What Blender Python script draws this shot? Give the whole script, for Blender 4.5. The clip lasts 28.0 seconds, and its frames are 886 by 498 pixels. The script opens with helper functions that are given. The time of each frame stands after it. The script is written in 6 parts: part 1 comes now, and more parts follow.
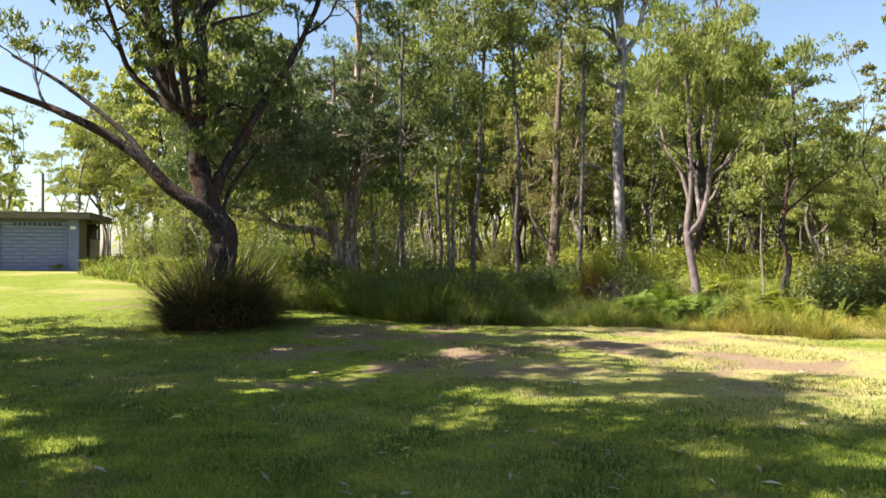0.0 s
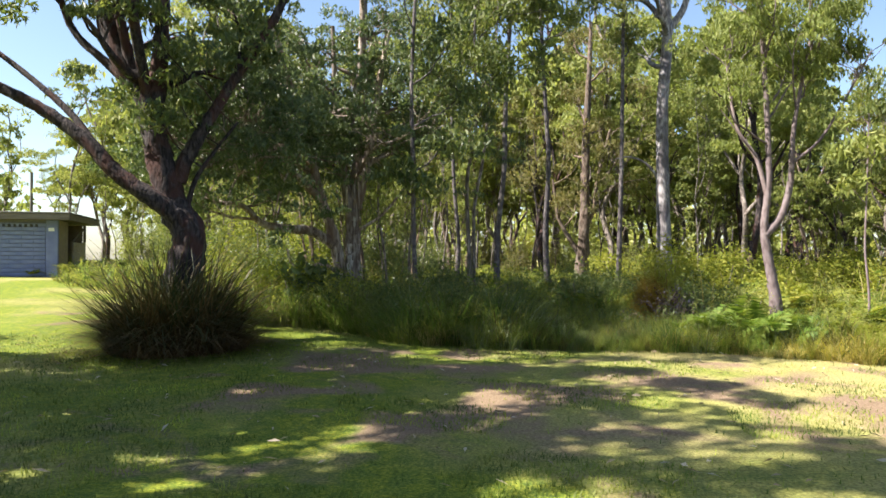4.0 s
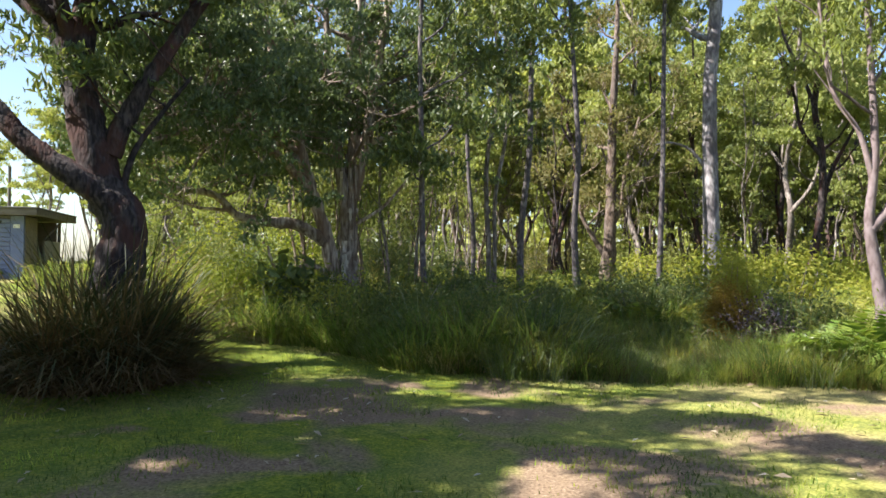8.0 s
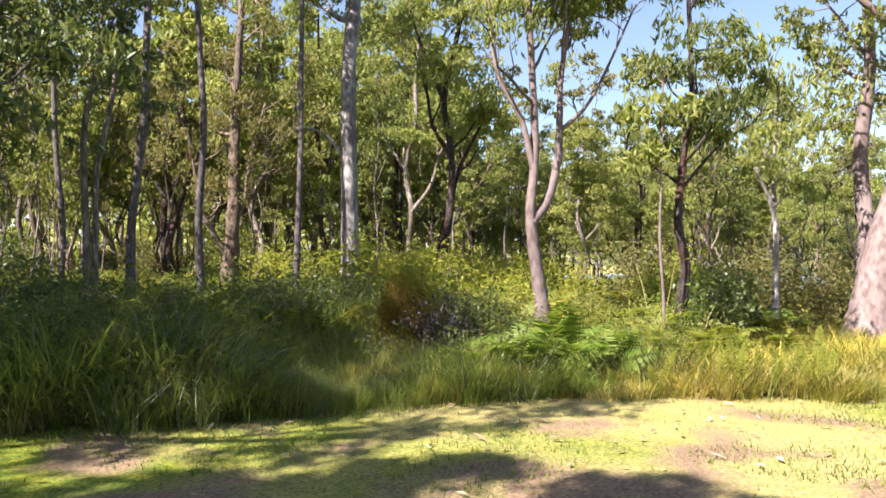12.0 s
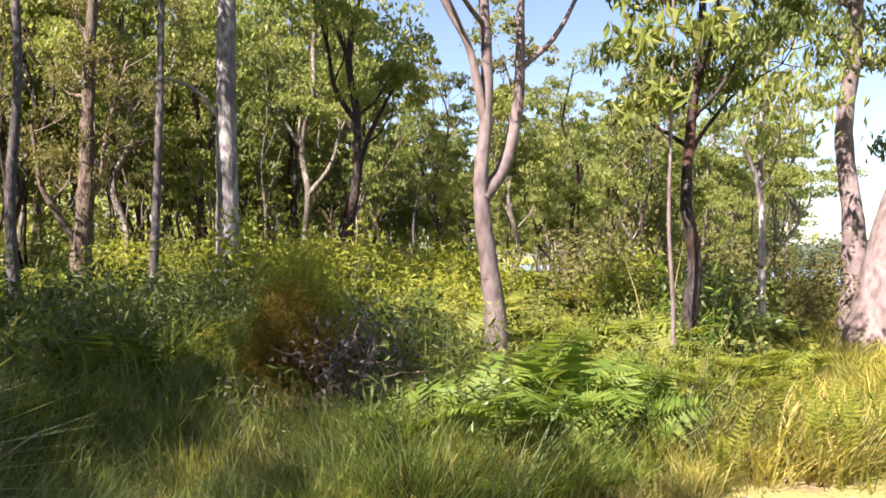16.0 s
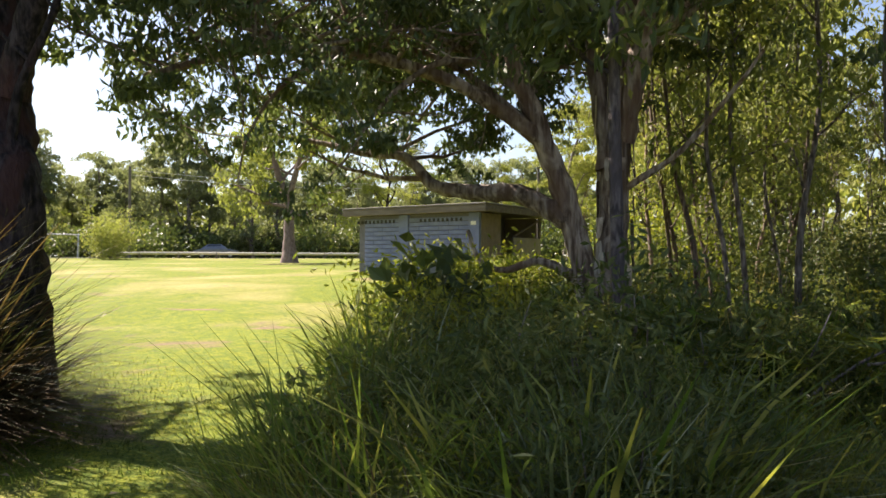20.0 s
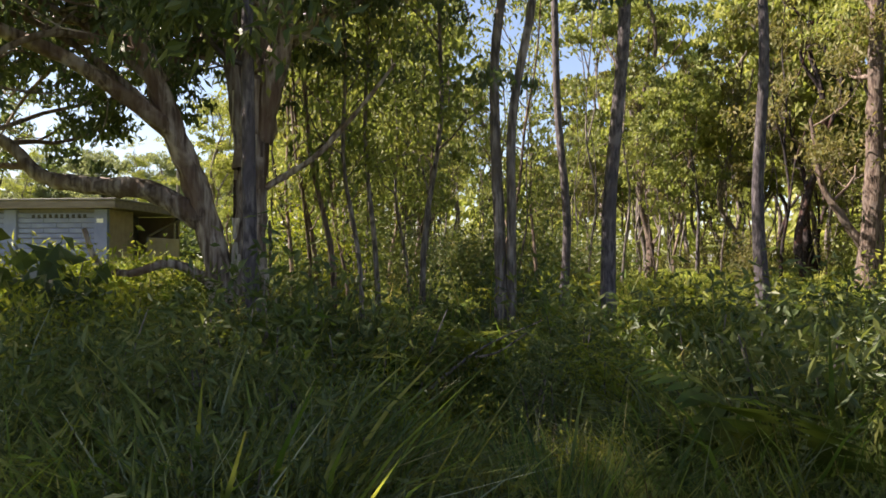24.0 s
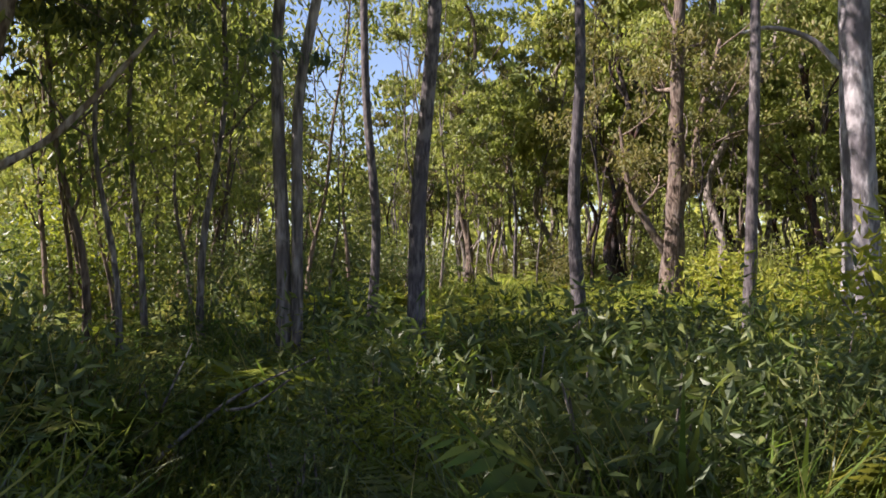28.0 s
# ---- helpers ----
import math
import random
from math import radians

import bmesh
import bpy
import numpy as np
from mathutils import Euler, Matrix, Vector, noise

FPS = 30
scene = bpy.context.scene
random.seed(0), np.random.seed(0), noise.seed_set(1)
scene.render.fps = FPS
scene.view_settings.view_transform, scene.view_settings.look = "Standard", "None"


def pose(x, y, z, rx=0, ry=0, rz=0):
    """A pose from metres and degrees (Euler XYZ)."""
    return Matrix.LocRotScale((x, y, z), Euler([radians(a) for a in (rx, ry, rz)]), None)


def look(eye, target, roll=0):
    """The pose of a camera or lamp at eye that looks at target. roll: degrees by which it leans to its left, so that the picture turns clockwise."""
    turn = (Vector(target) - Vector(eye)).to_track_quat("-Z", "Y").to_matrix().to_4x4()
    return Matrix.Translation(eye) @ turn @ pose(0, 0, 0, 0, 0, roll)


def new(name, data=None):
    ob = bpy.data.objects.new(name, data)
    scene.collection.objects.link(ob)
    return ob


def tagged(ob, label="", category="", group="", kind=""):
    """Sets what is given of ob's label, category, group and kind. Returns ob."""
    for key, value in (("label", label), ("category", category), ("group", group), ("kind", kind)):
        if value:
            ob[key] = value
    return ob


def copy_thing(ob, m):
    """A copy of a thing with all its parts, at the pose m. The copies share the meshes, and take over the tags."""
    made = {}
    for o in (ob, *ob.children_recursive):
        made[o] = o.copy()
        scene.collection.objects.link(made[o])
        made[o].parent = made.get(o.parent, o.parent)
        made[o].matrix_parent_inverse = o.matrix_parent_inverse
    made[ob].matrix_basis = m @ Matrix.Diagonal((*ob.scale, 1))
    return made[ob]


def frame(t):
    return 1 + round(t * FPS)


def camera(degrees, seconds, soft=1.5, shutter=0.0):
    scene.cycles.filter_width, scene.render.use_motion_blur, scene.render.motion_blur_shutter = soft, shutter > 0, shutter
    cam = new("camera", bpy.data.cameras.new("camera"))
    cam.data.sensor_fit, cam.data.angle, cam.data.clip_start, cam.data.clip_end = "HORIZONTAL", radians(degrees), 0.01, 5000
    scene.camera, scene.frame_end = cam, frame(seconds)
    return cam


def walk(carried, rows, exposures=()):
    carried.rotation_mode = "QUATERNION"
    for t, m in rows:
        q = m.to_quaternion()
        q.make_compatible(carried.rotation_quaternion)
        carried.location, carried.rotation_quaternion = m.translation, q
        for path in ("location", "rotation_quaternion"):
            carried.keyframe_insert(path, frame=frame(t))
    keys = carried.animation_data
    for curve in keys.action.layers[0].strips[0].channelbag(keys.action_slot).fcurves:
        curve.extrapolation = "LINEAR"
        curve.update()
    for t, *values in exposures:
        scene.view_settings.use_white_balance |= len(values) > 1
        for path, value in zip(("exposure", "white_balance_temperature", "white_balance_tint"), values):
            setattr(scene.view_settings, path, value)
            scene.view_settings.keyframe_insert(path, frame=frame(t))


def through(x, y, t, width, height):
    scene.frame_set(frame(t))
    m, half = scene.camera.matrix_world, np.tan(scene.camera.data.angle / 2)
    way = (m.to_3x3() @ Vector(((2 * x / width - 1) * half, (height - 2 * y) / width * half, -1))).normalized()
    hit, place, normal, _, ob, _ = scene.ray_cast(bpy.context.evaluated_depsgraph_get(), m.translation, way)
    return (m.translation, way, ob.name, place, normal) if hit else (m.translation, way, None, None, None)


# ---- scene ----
cam = camera(62.5, 28.0, 1.65)
EXPOSURES = [(0.0, 1.89, 6750, 9), (6.0, 2.02, 6250, 11), (9.0, 2.03, 6200, 12), (11.0, 2.02, 6400, 16), (12.0, 2.05, 6600, 17), (15.0, 2.12, 6900, 16), (16.0, 2.08, 6700, 18), (17.0, 2.02, 6250, 19), (18.0, 2.02, 6250, 19), (19.0, 1.88, 6800, 17), (20.0, 1.75, 6950, 18), (22.0, 1.74, 6950, 19), (25.0, 1.91, 6850, 19), (26.0, 1.82, 6700, 20), (27.0, 1.58, 6500, 21), (28.0, 1.73, 6400, 21)]
PATH = [
    (0, (0.0, 0.0, 1.479), (-0.001, 10.0, 1.573), 0.05),
    (0.5, (-0.011, 0.367, 1.473), (-0.036, 10.367, 1.581), 0.08),
    (1, (-0.025, 0.75, 1.47), (-0.075, 10.75, 1.596), 0.12),
    (1.5, (-0.049, 1.149, 1.469), (-0.121, 11.147, 1.606), 0.14),
    (2, (-0.073, 1.542, 1.471), (-0.17, 11.541, 1.617), 0.12),
    (2.5, (-0.061, 1.927, 1.477), (-0.193, 11.925, 1.629), 0.12),
    (3, (-0.069, 2.319, 1.485), (-0.23, 12.317, 1.638), 0.10),
    (3.5, (-0.088, 2.707, 1.492), (-0.277, 12.704, 1.647), 0.08),
    (5.5, (-0.259, 4.206, 1.479), (-0.45, 14.203, 1.659), 0.20),
    (6, (-0.296, 4.582, 1.477), (-0.503, 14.578, 1.661), 0.23),
    (6.5, (-0.315, 4.948, 1.474), (-0.54, 14.943, 1.657), 0.26),
    (7, (-0.321, 5.301, 1.47), (-0.565, 15.296, 1.658), 0.28),
    (7.5, (-0.322, 5.649, 1.464), (-0.585, 15.643, 1.656), 0.29),
    (8, (-0.333, 5.99, 1.456), (-0.608, 15.984, 1.652), 0.30),
    (8.5, (-0.337, 6.331, 1.445), (-0.627, 16.325, 1.646), 0.29),
    (9, (-0.335, 6.672, 1.432), (-0.651, 16.664, 1.645), 0.22),
    (9.5, (-0.333, 6.999, 1.415), (-0.634, 16.992, 1.639), 0.11),
    (10, (-0.341, 7.302, 1.403), (-0.262, 17.299, 1.639), 0.01),
    (10.5, (-0.353, 7.59, 1.393), (0.356, 17.561, 1.634), -0.05),
    (11, (-0.365, 7.869, 1.387), (1.472, 17.695, 1.629), -0.07),
    (11.5, (-0.369, 8.151, 1.383), (2.89, 17.603, 1.619), -0.06),
    (12, (-0.362, 8.454, 1.382), (4.422, 17.233, 1.609), -0.04),
    (12.5, (-0.331, 8.775, 1.386), (5.497, 16.898, 1.606), -0.03),
    (14.5, (0.226, 10.195, 1.441), (7.006, 17.545, 1.517), 0.06),
    (15, (0.501, 10.584, 1.437), (7.198, 18.009, 1.519), 0.10),
    (15.5, (0.804, 10.983, 1.428), (7.085, 18.763, 1.52), 0.10),
    (16, (1.124, 11.402, 1.417), (7.071, 19.441, 1.52), 0.05),
    (16.5, (1.448, 11.829, 1.406), (6.215, 20.619, 1.518), 0.00),
    (17, (1.733, 12.255, 1.41), (3.827, 22.032, 1.537), -0.02),
    (17.5, (1.966, 12.644, 1.415), (2.014, 22.643, 1.541), -0.00),
    (18, (2.137, 12.968, 1.414), (0.764, 22.872, 1.535), 0.00),
    (18.5, (2.237, 13.212, 1.41), (-1.034, 22.661, 1.519), 0.04),
    (19, (2.267, 13.357, 1.411), (-2.669, 22.054, 1.523), 0.07),
    (19.5, (2.259, 13.426, 1.413), (-4.184, 21.072, 1.534), 0.09),
    (20, (2.237, 13.449, 1.423), (-5.351, 19.96, 1.565), 0.13),
    (20.5, (2.216, 13.452, 1.434), (-5.56, 19.737, 1.596), 0.19),
    (21, (2.193, 13.444, 1.453), (-5.584, 19.728, 1.643), 0.23),
    (21.5, (2.178, 13.463, 1.462), (-5.294, 20.107, 1.659), 0.12),
    (22, (2.174, 13.495, 1.464), (-4.515, 20.924, 1.659), -0.02),
    (22.5, (2.183, 13.529, 1.464), (-3.413, 21.814, 1.654), -0.11),
    (24.5, (2.201, 13.78, 1.424), (-1.195, 23.183, 1.601), 0.10),
    (25, (2.224, 13.941, 1.431), (-0.733, 23.491, 1.62), -0.00),
    (25.5, (2.215, 14.091, 1.441), (-0.375, 23.747, 1.643), -0.10),
    (26, (2.21, 14.246, 1.455), (-0.114, 23.969, 1.671), -0.14),
    (26.5, (2.202, 14.397, 1.473), (0.105, 24.172, 1.696), -0.19),
    (27, (2.188, 14.548, 1.488), (0.354, 24.375, 1.714), -0.16),
    (27.5, (2.173, 14.698, 1.5), (0.53, 24.56, 1.726), -0.07),
    (28, (2.154, 14.836, 1.506), (0.664, 24.722, 1.725), 0.01),
]
walk(cam, [(t, look(eye, target, roll)) for t, eye, target, roll in PATH], EXPOSURES)

# ---- world, sun ----
SUN_AZ, SUN_EL = radians(-103), radians(48)      # clockwise from +y; height
TO_SUN = Vector((math.sin(SUN_AZ) * math.cos(SUN_EL), math.cos(SUN_AZ) * math.cos(SUN_EL), math.sin(SUN_EL)))
world = bpy.data.worlds.new("world")
scene.world = world
world.use_nodes = True
wt = world.node_tree
sky = wt.nodes.new("ShaderNodeTexSky")
sky.sky_type, sky.sun_disc = "NISHITA", False
sky.sun_elevation, sky.sun_rotation = SUN_EL, SUN_AZ % (2 * math.pi)
wt.links.new(sky.outputs[0], wt.nodes["Background"].inputs[0])
wt.nodes["Background"].inputs[1].default_value = 0.063
sun = new("sun", bpy.data.lights.new("sun", "SUN"))
sun.data.energy, sun.data.angle, sun.data.color = 4.7, radians(0.5), (1.0, 0.94, 0.84)
sun.matrix_world = look(TO_SUN * 80, (0, 0, 0))


# ---- materials ----
def nodes_of(name):
    m = bpy.data.materials.new(name)
    m.use_nodes = True
    t = m.node_tree
    t.nodes.clear()
    out = t.nodes.new("ShaderNodeOutputMaterial")
    return m, t, out


def ramp(t, fac, stops):
    r = t.nodes.new("ShaderNodeValToRGB")
    while len(r.color_ramp.elements) < len(stops):
        r.color_ramp.elements.new(0.5)
    for e, (pos, col) in zip(r.color_ramp.elements, stops):
        e.position, e.color = pos, (*col, 1)
    t.links.new(fac, r.inputs[0])
    return r.outputs[0]


def noise_tex(t, scale, detail=4.0, stretch=(1, 1, 1), world_space=False, distort=0.0):
    n = t.nodes.new("ShaderNodeTexNoise")
    n.inputs["Scale"].default_value, n.inputs["Detail"].default_value = scale, detail
    n.inputs["Distortion"].default_value = distort
    mp = t.nodes.new("ShaderNodeMapping")
    mp.inputs["Scale"].default_value = stretch
    if world_space:
        t.links.new(t.nodes.new("ShaderNodeNewGeometry").outputs["Position"], mp.inputs[0])
    else:
        t.links.new(t.nodes.new("ShaderNodeTexCoord").outputs["Object"], mp.inputs[0])
    t.links.new(mp.outputs[0], n.inputs["Vector"])
    return n.outputs["Fac"]


def mix_rgb(t, fac, a, b, how="MIX"):
    m = t.nodes.new("ShaderNodeMix")
    m.data_type, m.blend_type = "RGBA", how
    for sock, v in ((m.inputs[0], fac), (m.inputs[6], a), (m.inputs[7], b)):
        if isinstance(v, (int, float)):
            sock.default_value = v
        elif isinstance(v, tuple):
            sock.default_value = (*v, 1)
        else:
            t.links.new(v, sock)
    return m.outputs[2]


def bump(t, height, strength, dist=0.02):
    b = t.nodes.new("ShaderNodeBump")
    b.inputs["Strength"].default_value, b.inputs["Distance"].default_value = strength, dist
    t.links.new(height, b.inputs["Height"])
    return b.outputs[0]


def finish(t, out, colour, rough=0.8, normal=None, metal=0.0, spec=0.3):
    p = t.nodes.new("ShaderNodeBsdfPrincipled")
    if isinstance(colour, tuple):
        p.inputs["Base Color"].default_value = (*colour, 1)
    else:
        t.links.new(colour, p.inputs["Base Color"])
    p.inputs["Roughness"].default_value, p.inputs["Metallic"].default_value = rough, metal
    p.inputs["Specular IOR Level"].default_value = spec
    if normal is not None:
        t.links.new(normal, p.inputs["Normal"])
    t.links.new(p.outputs[0], out.inputs[0])
    return p


def leaf_mat(name, stops, through=0.4, rough=0.55, spec=0.22, patch=None):
    """Thin leaves: a ramp of greens picked leaf by leaf, shifted plant by plant, letting some light through."""
    m, t, out = nodes_of(name)
    geo = t.nodes.new("ShaderNodeNewGeometry")
    info = t.nodes.new("ShaderNodeObjectInfo")
    add = t.nodes.new("ShaderNodeMath")
    add.operation = "MULTIPLY_ADD"
    t.links.new(info.outputs["Random"], add.inputs[0])
    add.inputs[1].default_value = 0.35
    mul = t.nodes.new("ShaderNodeMath")
    mul.operation = "MULTIPLY"
    t.links.new(geo.outputs["Random Per Island"], mul.inputs[0])
    mul.inputs[1].default_value = 0.65
    t.links.new(mul.outputs[0], add.inputs[2])
    col = ramp(t, add.outputs[0], stops)
    if patch:
        big = noise_tex(t, patch[0], 3, world_space=True)
        sel = ramp(t, big, [(0.42, (0, 0, 0)), (0.62, (1, 1, 1))])
        col = mix_rgb(t, sel, col, patch[1])
        clump = ramp(t, noise_tex(t, patch[0] * 1.9, 2, world_space=True), [(0.36, (0.42, 0.5, 0.5)), (0.5, (0.95, 0.95, 0.95)), (0.64, (1.75, 1.6, 1.3))])
        col = mix_rgb(t, 1.0, col, clump, "MULTIPLY")
    p = t.nodes.new("ShaderNodeBsdfPrincipled")
    t.links.new(col, p.inputs["Base Color"])
    p.inputs["Roughness"].default_value, p.inputs["Specular IOR Level"].default_value = rough, spec
    tr = t.nodes.new("ShaderNodeBsdfTranslucent")
    warm = mix_rgb(t, 1.0, col, (1.3, 1.3, 0.8), "MULTIPLY")
    t.links.new(warm, tr.inputs[0])
    mx = t.nodes.new("ShaderNodeMixShader")
    mx.inputs[0].default_value = through
    t.links.new(p.outputs[0], mx.inputs[1])
    t.links.new(tr.outputs[0], mx.inputs[2])
    t.links.new(mx.outputs[0], out.inputs[0])
    return m


def bark_mat(name, a, b, c, scale=6.0, stretch=(1, 1, 0.18), strength=0.8, spots=None, rough=0.9):
    m, t, out = nodes_of(name)
    fine = noise_tex(t, scale * 4, 6, stretch)
    big = noise_tex(t, scale * 0.45, 4, (1, 1, 0.45), distort=0.6)
    col = ramp(t, fine, [(0.37, a), (0.5, b), (0.64, c)])
    pale = noise_tex(t, scale * 0.8, 5, (1, 1, 0.6), distort=0.8)
    col = mix_rgb(t, ramp(t, pale, [(0.55, (0, 0, 0)), (0.66, (0.75, 0.75, 0.75))]), col, tuple(min(v * 1.25, 0.8) for v in c))
    col = mix_rgb(t, ramp(t, big, [(0.5, (0, 0, 0)), (0.6, (0.8, 0.8, 0.8))]), col, spots or b)
    info = t.nodes.new("ShaderNodeObjectInfo")
    tone = ramp(t, info.outputs["Random"], [(0, (0.75, 0.75, 0.75)), (1, (1.15, 1.12, 1.08))])
    col = mix_rgb(t, 1.0, col, tone, "MULTIPLY")
    finish(t, out, col, rough, bump(t, fine, strength, 0.03))
    return m


M = {}
M["leaf_dark"] = leaf_mat("leaf_dark", [(0.0, (0.042, 0.066, 0.022)), (0.5, (0.09, 0.122, 0.037)), (1.0, (0.2, 0.21, 0.062))], 0.4, 0.42, 0.4)
M["leaf_paper"] = leaf_mat("leaf_paper", [(0.0, (0.055, 0.085, 0.036)), (0.5, (0.115, 0.148, 0.06)), (1.0, (0.27, 0.285, 0.13))], 0.42, 0.4, 0.45)
M["leaf_mid"] = leaf_mat("leaf_mid", [(0.0, (0.072, 0.1, 0.031)), (0.5, (0.14, 0.168, 0.048)), (1.0, (0.27, 0.26, 0.085))], 0.45, 0.48, 0.3)
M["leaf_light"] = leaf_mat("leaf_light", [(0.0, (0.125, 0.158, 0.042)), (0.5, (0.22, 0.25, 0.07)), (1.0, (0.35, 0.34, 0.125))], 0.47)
M["leaf_olive"] = leaf_mat("leaf_olive", [(0.0, (0.08, 0.09, 0.03)), (0.5, (0.14, 0.14, 0.048)), (1.0, (0.23, 0.19, 0.08))], 0.42)
# Greyed, paled leaf colour: distance haze is mixed into it.
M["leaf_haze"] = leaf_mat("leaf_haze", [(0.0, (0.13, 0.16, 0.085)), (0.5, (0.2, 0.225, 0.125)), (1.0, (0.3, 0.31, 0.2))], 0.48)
# Darker grey-green for the far hills, with haze over the lake put in.
M["leaf_shore"] = leaf_mat("leaf_shore", [(0.0, (0.055, 0.075, 0.05)), (0.5, (0.08, 0.1, 0.066)), (1.0, (0.12, 0.14, 0.1))], 0.3)
M["leaf_yellow"] = leaf_mat("leaf_yellow", [(0.0, (0.13, 0.18, 0.024)), (0.5, (0.22, 0.245, 0.036)), (1.0, (0.33, 0.31, 0.055))], 0.45)
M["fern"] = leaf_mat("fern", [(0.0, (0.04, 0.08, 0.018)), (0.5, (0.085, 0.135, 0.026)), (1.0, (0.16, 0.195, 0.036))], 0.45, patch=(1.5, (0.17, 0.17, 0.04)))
# Lit copy of the fern green: the clearing's sunshine is brightened into its colour.
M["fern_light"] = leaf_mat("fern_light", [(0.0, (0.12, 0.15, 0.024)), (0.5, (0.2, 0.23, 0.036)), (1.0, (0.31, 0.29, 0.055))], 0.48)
M["fern_dead"] = leaf_mat("fern_dead", [(0.0, (0.09, 0.045, 0.02)), (0.5, (0.17, 0.085, 0.035)), (1.0, (0.26, 0.15, 0.06))], 0.3)
M["blade_green"] = leaf_mat("blade_green", [(0.0, (0.045, 0.085, 0.026)), (0.5, (0.13, 0.19, 0.05)), (0.8, (0.26, 0.285, 0.085)), (1.0, (0.42, 0.4, 0.18))], 0.5, patch=(2.3, (0.2, 0.2, 0.055)))
M["blade_grey"] = leaf_mat("blade_grey", [(0.0, (0.06, 0.085, 0.042)), (0.5, (0.125, 0.16, 0.085)), (1.0, (0.27, 0.285, 0.17))], 0.35)
M["blade_straw"] = leaf_mat("blade_straw", [(0.0, (0.19, 0.165, 0.045)), (0.5, (0.36, 0.3, 0.11)), (1.0, (0.52, 0.44, 0.22))], 0.38)
M["blade_gold"] = leaf_mat("blade_gold", [(0.0, (0.15, 0.175, 0.022)), (0.5, (0.305, 0.276, 0.042)), (1.0, (0.49, 0.415, 0.14))], 0.46, patch=(0.9, (0.34, 0.31, 0.08)))
M["blade_sedge"] = leaf_mat("blade_sedge", [(0.0, (0.022, 0.036, 0.014)), (0.5, (0.05, 0.065, 0.024)), (0.8, (0.13, 0.095, 0.04)), (1.0, (0.22, 0.15, 0.075))], 0.25)
M["blade_brown"] = leaf_mat("blade_brown", [(0.0, (0.05, 0.03, 0.015)), (0.6, (0.12, 0.075, 0.035)), (1.0, (0.22, 0.15, 0.07))], 0.2)
M["litter"] = leaf_mat("litter", [(0.0, (0.16, 0.11, 0.06)), (0.5, (0.3, 0.24, 0.16)), (1.0, (0.5, 0.46, 0.38))], 0.1)
M["leaf_dry"] = leaf_mat("leaf_dry", [(0.0, (0.03, 0.019, 0.015)), (0.55, (0.075, 0.045, 0.036)), (0.85, (0.16, 0.125, 0.12)), (1.0, (0.36, 0.31, 0.32))], 0.1)
M["lawn_blade"] = leaf_mat("lawn_blade", [(0.0, (0.06, 0.11, 0.018)), (0.5, (0.12, 0.18, 0.03)), (1.0, (0.25, 0.27, 0.06))], 0.4, patch=(0.75, (0.15, 0.17, 0.04)))
M["bark_dark"] = bark_mat("bark_dark", (0.012, 0.009, 0.01), (0.031, 0.024, 0.025), (0.072, 0.057, 0.056), 7, (1, 1, 0.3), spots=(0.07, 0.03, 0.023), strength=0.8)
M["bark_grey"] = bark_mat("bark_grey", (0.06, 0.05, 0.045), (0.15, 0.125, 0.11), (0.27, 0.235, 0.215), 8, spots=(0.11, 0.09, 0.08))
M["bark_white"] = bark_mat("bark_white", (0.12, 0.107, 0.115), (0.23, 0.21, 0.22), (0.38, 0.355, 0.365), 4, (1, 1, 0.35), 0.6, spots=(0.1, 0.086, 0.097), rough=0.85)
M["bark_paper"] = bark_mat("bark_paper", (0.1, 0.07, 0.055), (0.26, 0.205, 0.17), (0.45, 0.385, 0.335), 5, (1, 1, 0.12), 1.0, spots=(0.15, 0.095, 0.068))
M["bark_pink"] = bark_mat("bark_pink", (0.13, 0.095, 0.095), (0.19, 0.145, 0.145), (0.235, 0.187, 0.19), 3, (1, 1, 0.5), 0.4, spots=(0.165, 0.122, 0.124), rough=0.8)
M["bark_pale"] = bark_mat("bark_pale", (0.3, 0.24, 0.2), (0.5, 0.44, 0.38), (0.68, 0.62, 0.56), 8, strength=0.5)
M["bark_red"] = bark_mat("bark_red", (0.06, 0.04, 0.032), (0.13, 0.09, 0.068), (0.24, 0.185, 0.15), 7, spots=(0.16, 0.125, 0.105))
M["bark_slate"] = bark_mat("bark_slate", (0.05, 0.043, 0.048), (0.1, 0.086, 0.092), (0.175, 0.155, 0.155), 9, (1, 1, 0.25), 0.6, spots=(0.08, 0.068, 0.074))
M["blade_bright"] = leaf_mat("blade_bright", [(0.0, (0.075, 0.14, 0.022)), (0.5, (0.15, 0.215, 0.04)), (1.0, (0.3, 0.31, 0.1))], 0.48)
M["fern_bright"] = leaf_mat("fern_bright", [(0.0, (0.07, 0.125, 0.02)), (0.5, (0.13, 0.195, 0.032)), (1.0, (0.23, 0.265, 0.05))], 0.42)
M["herb"] = leaf_mat("herb", [(0.0, (0.035, 0.075, 0.012)), (0.5, (0.085, 0.14, 0.02)), (1.0, (0.19, 0.2, 0.035))], 0.45, patch=(0.8, (0.14, 0.14, 0.025)))
M["blade_pale"] = leaf_mat("blade_pale", [(0.0, (0.14, 0.17, 0.1)), (0.5, (0.27, 0.3, 0.19)), (1.0, (0.46, 0.47, 0.34))], 0.4)
M["leaf_rust"] = leaf_mat("leaf_rust", [(0.0, (0.09, 0.06, 0.014)), (0.5, (0.19, 0.125, 0.022)), (1.0, (0.32, 0.225, 0.04))], 0.5)
M["deadwood"] = bark_mat("deadwood", (0.2, 0.17, 0.15), (0.36, 0.32, 0.29), (0.5, 0.46, 0.42), 8, strength=0.6)


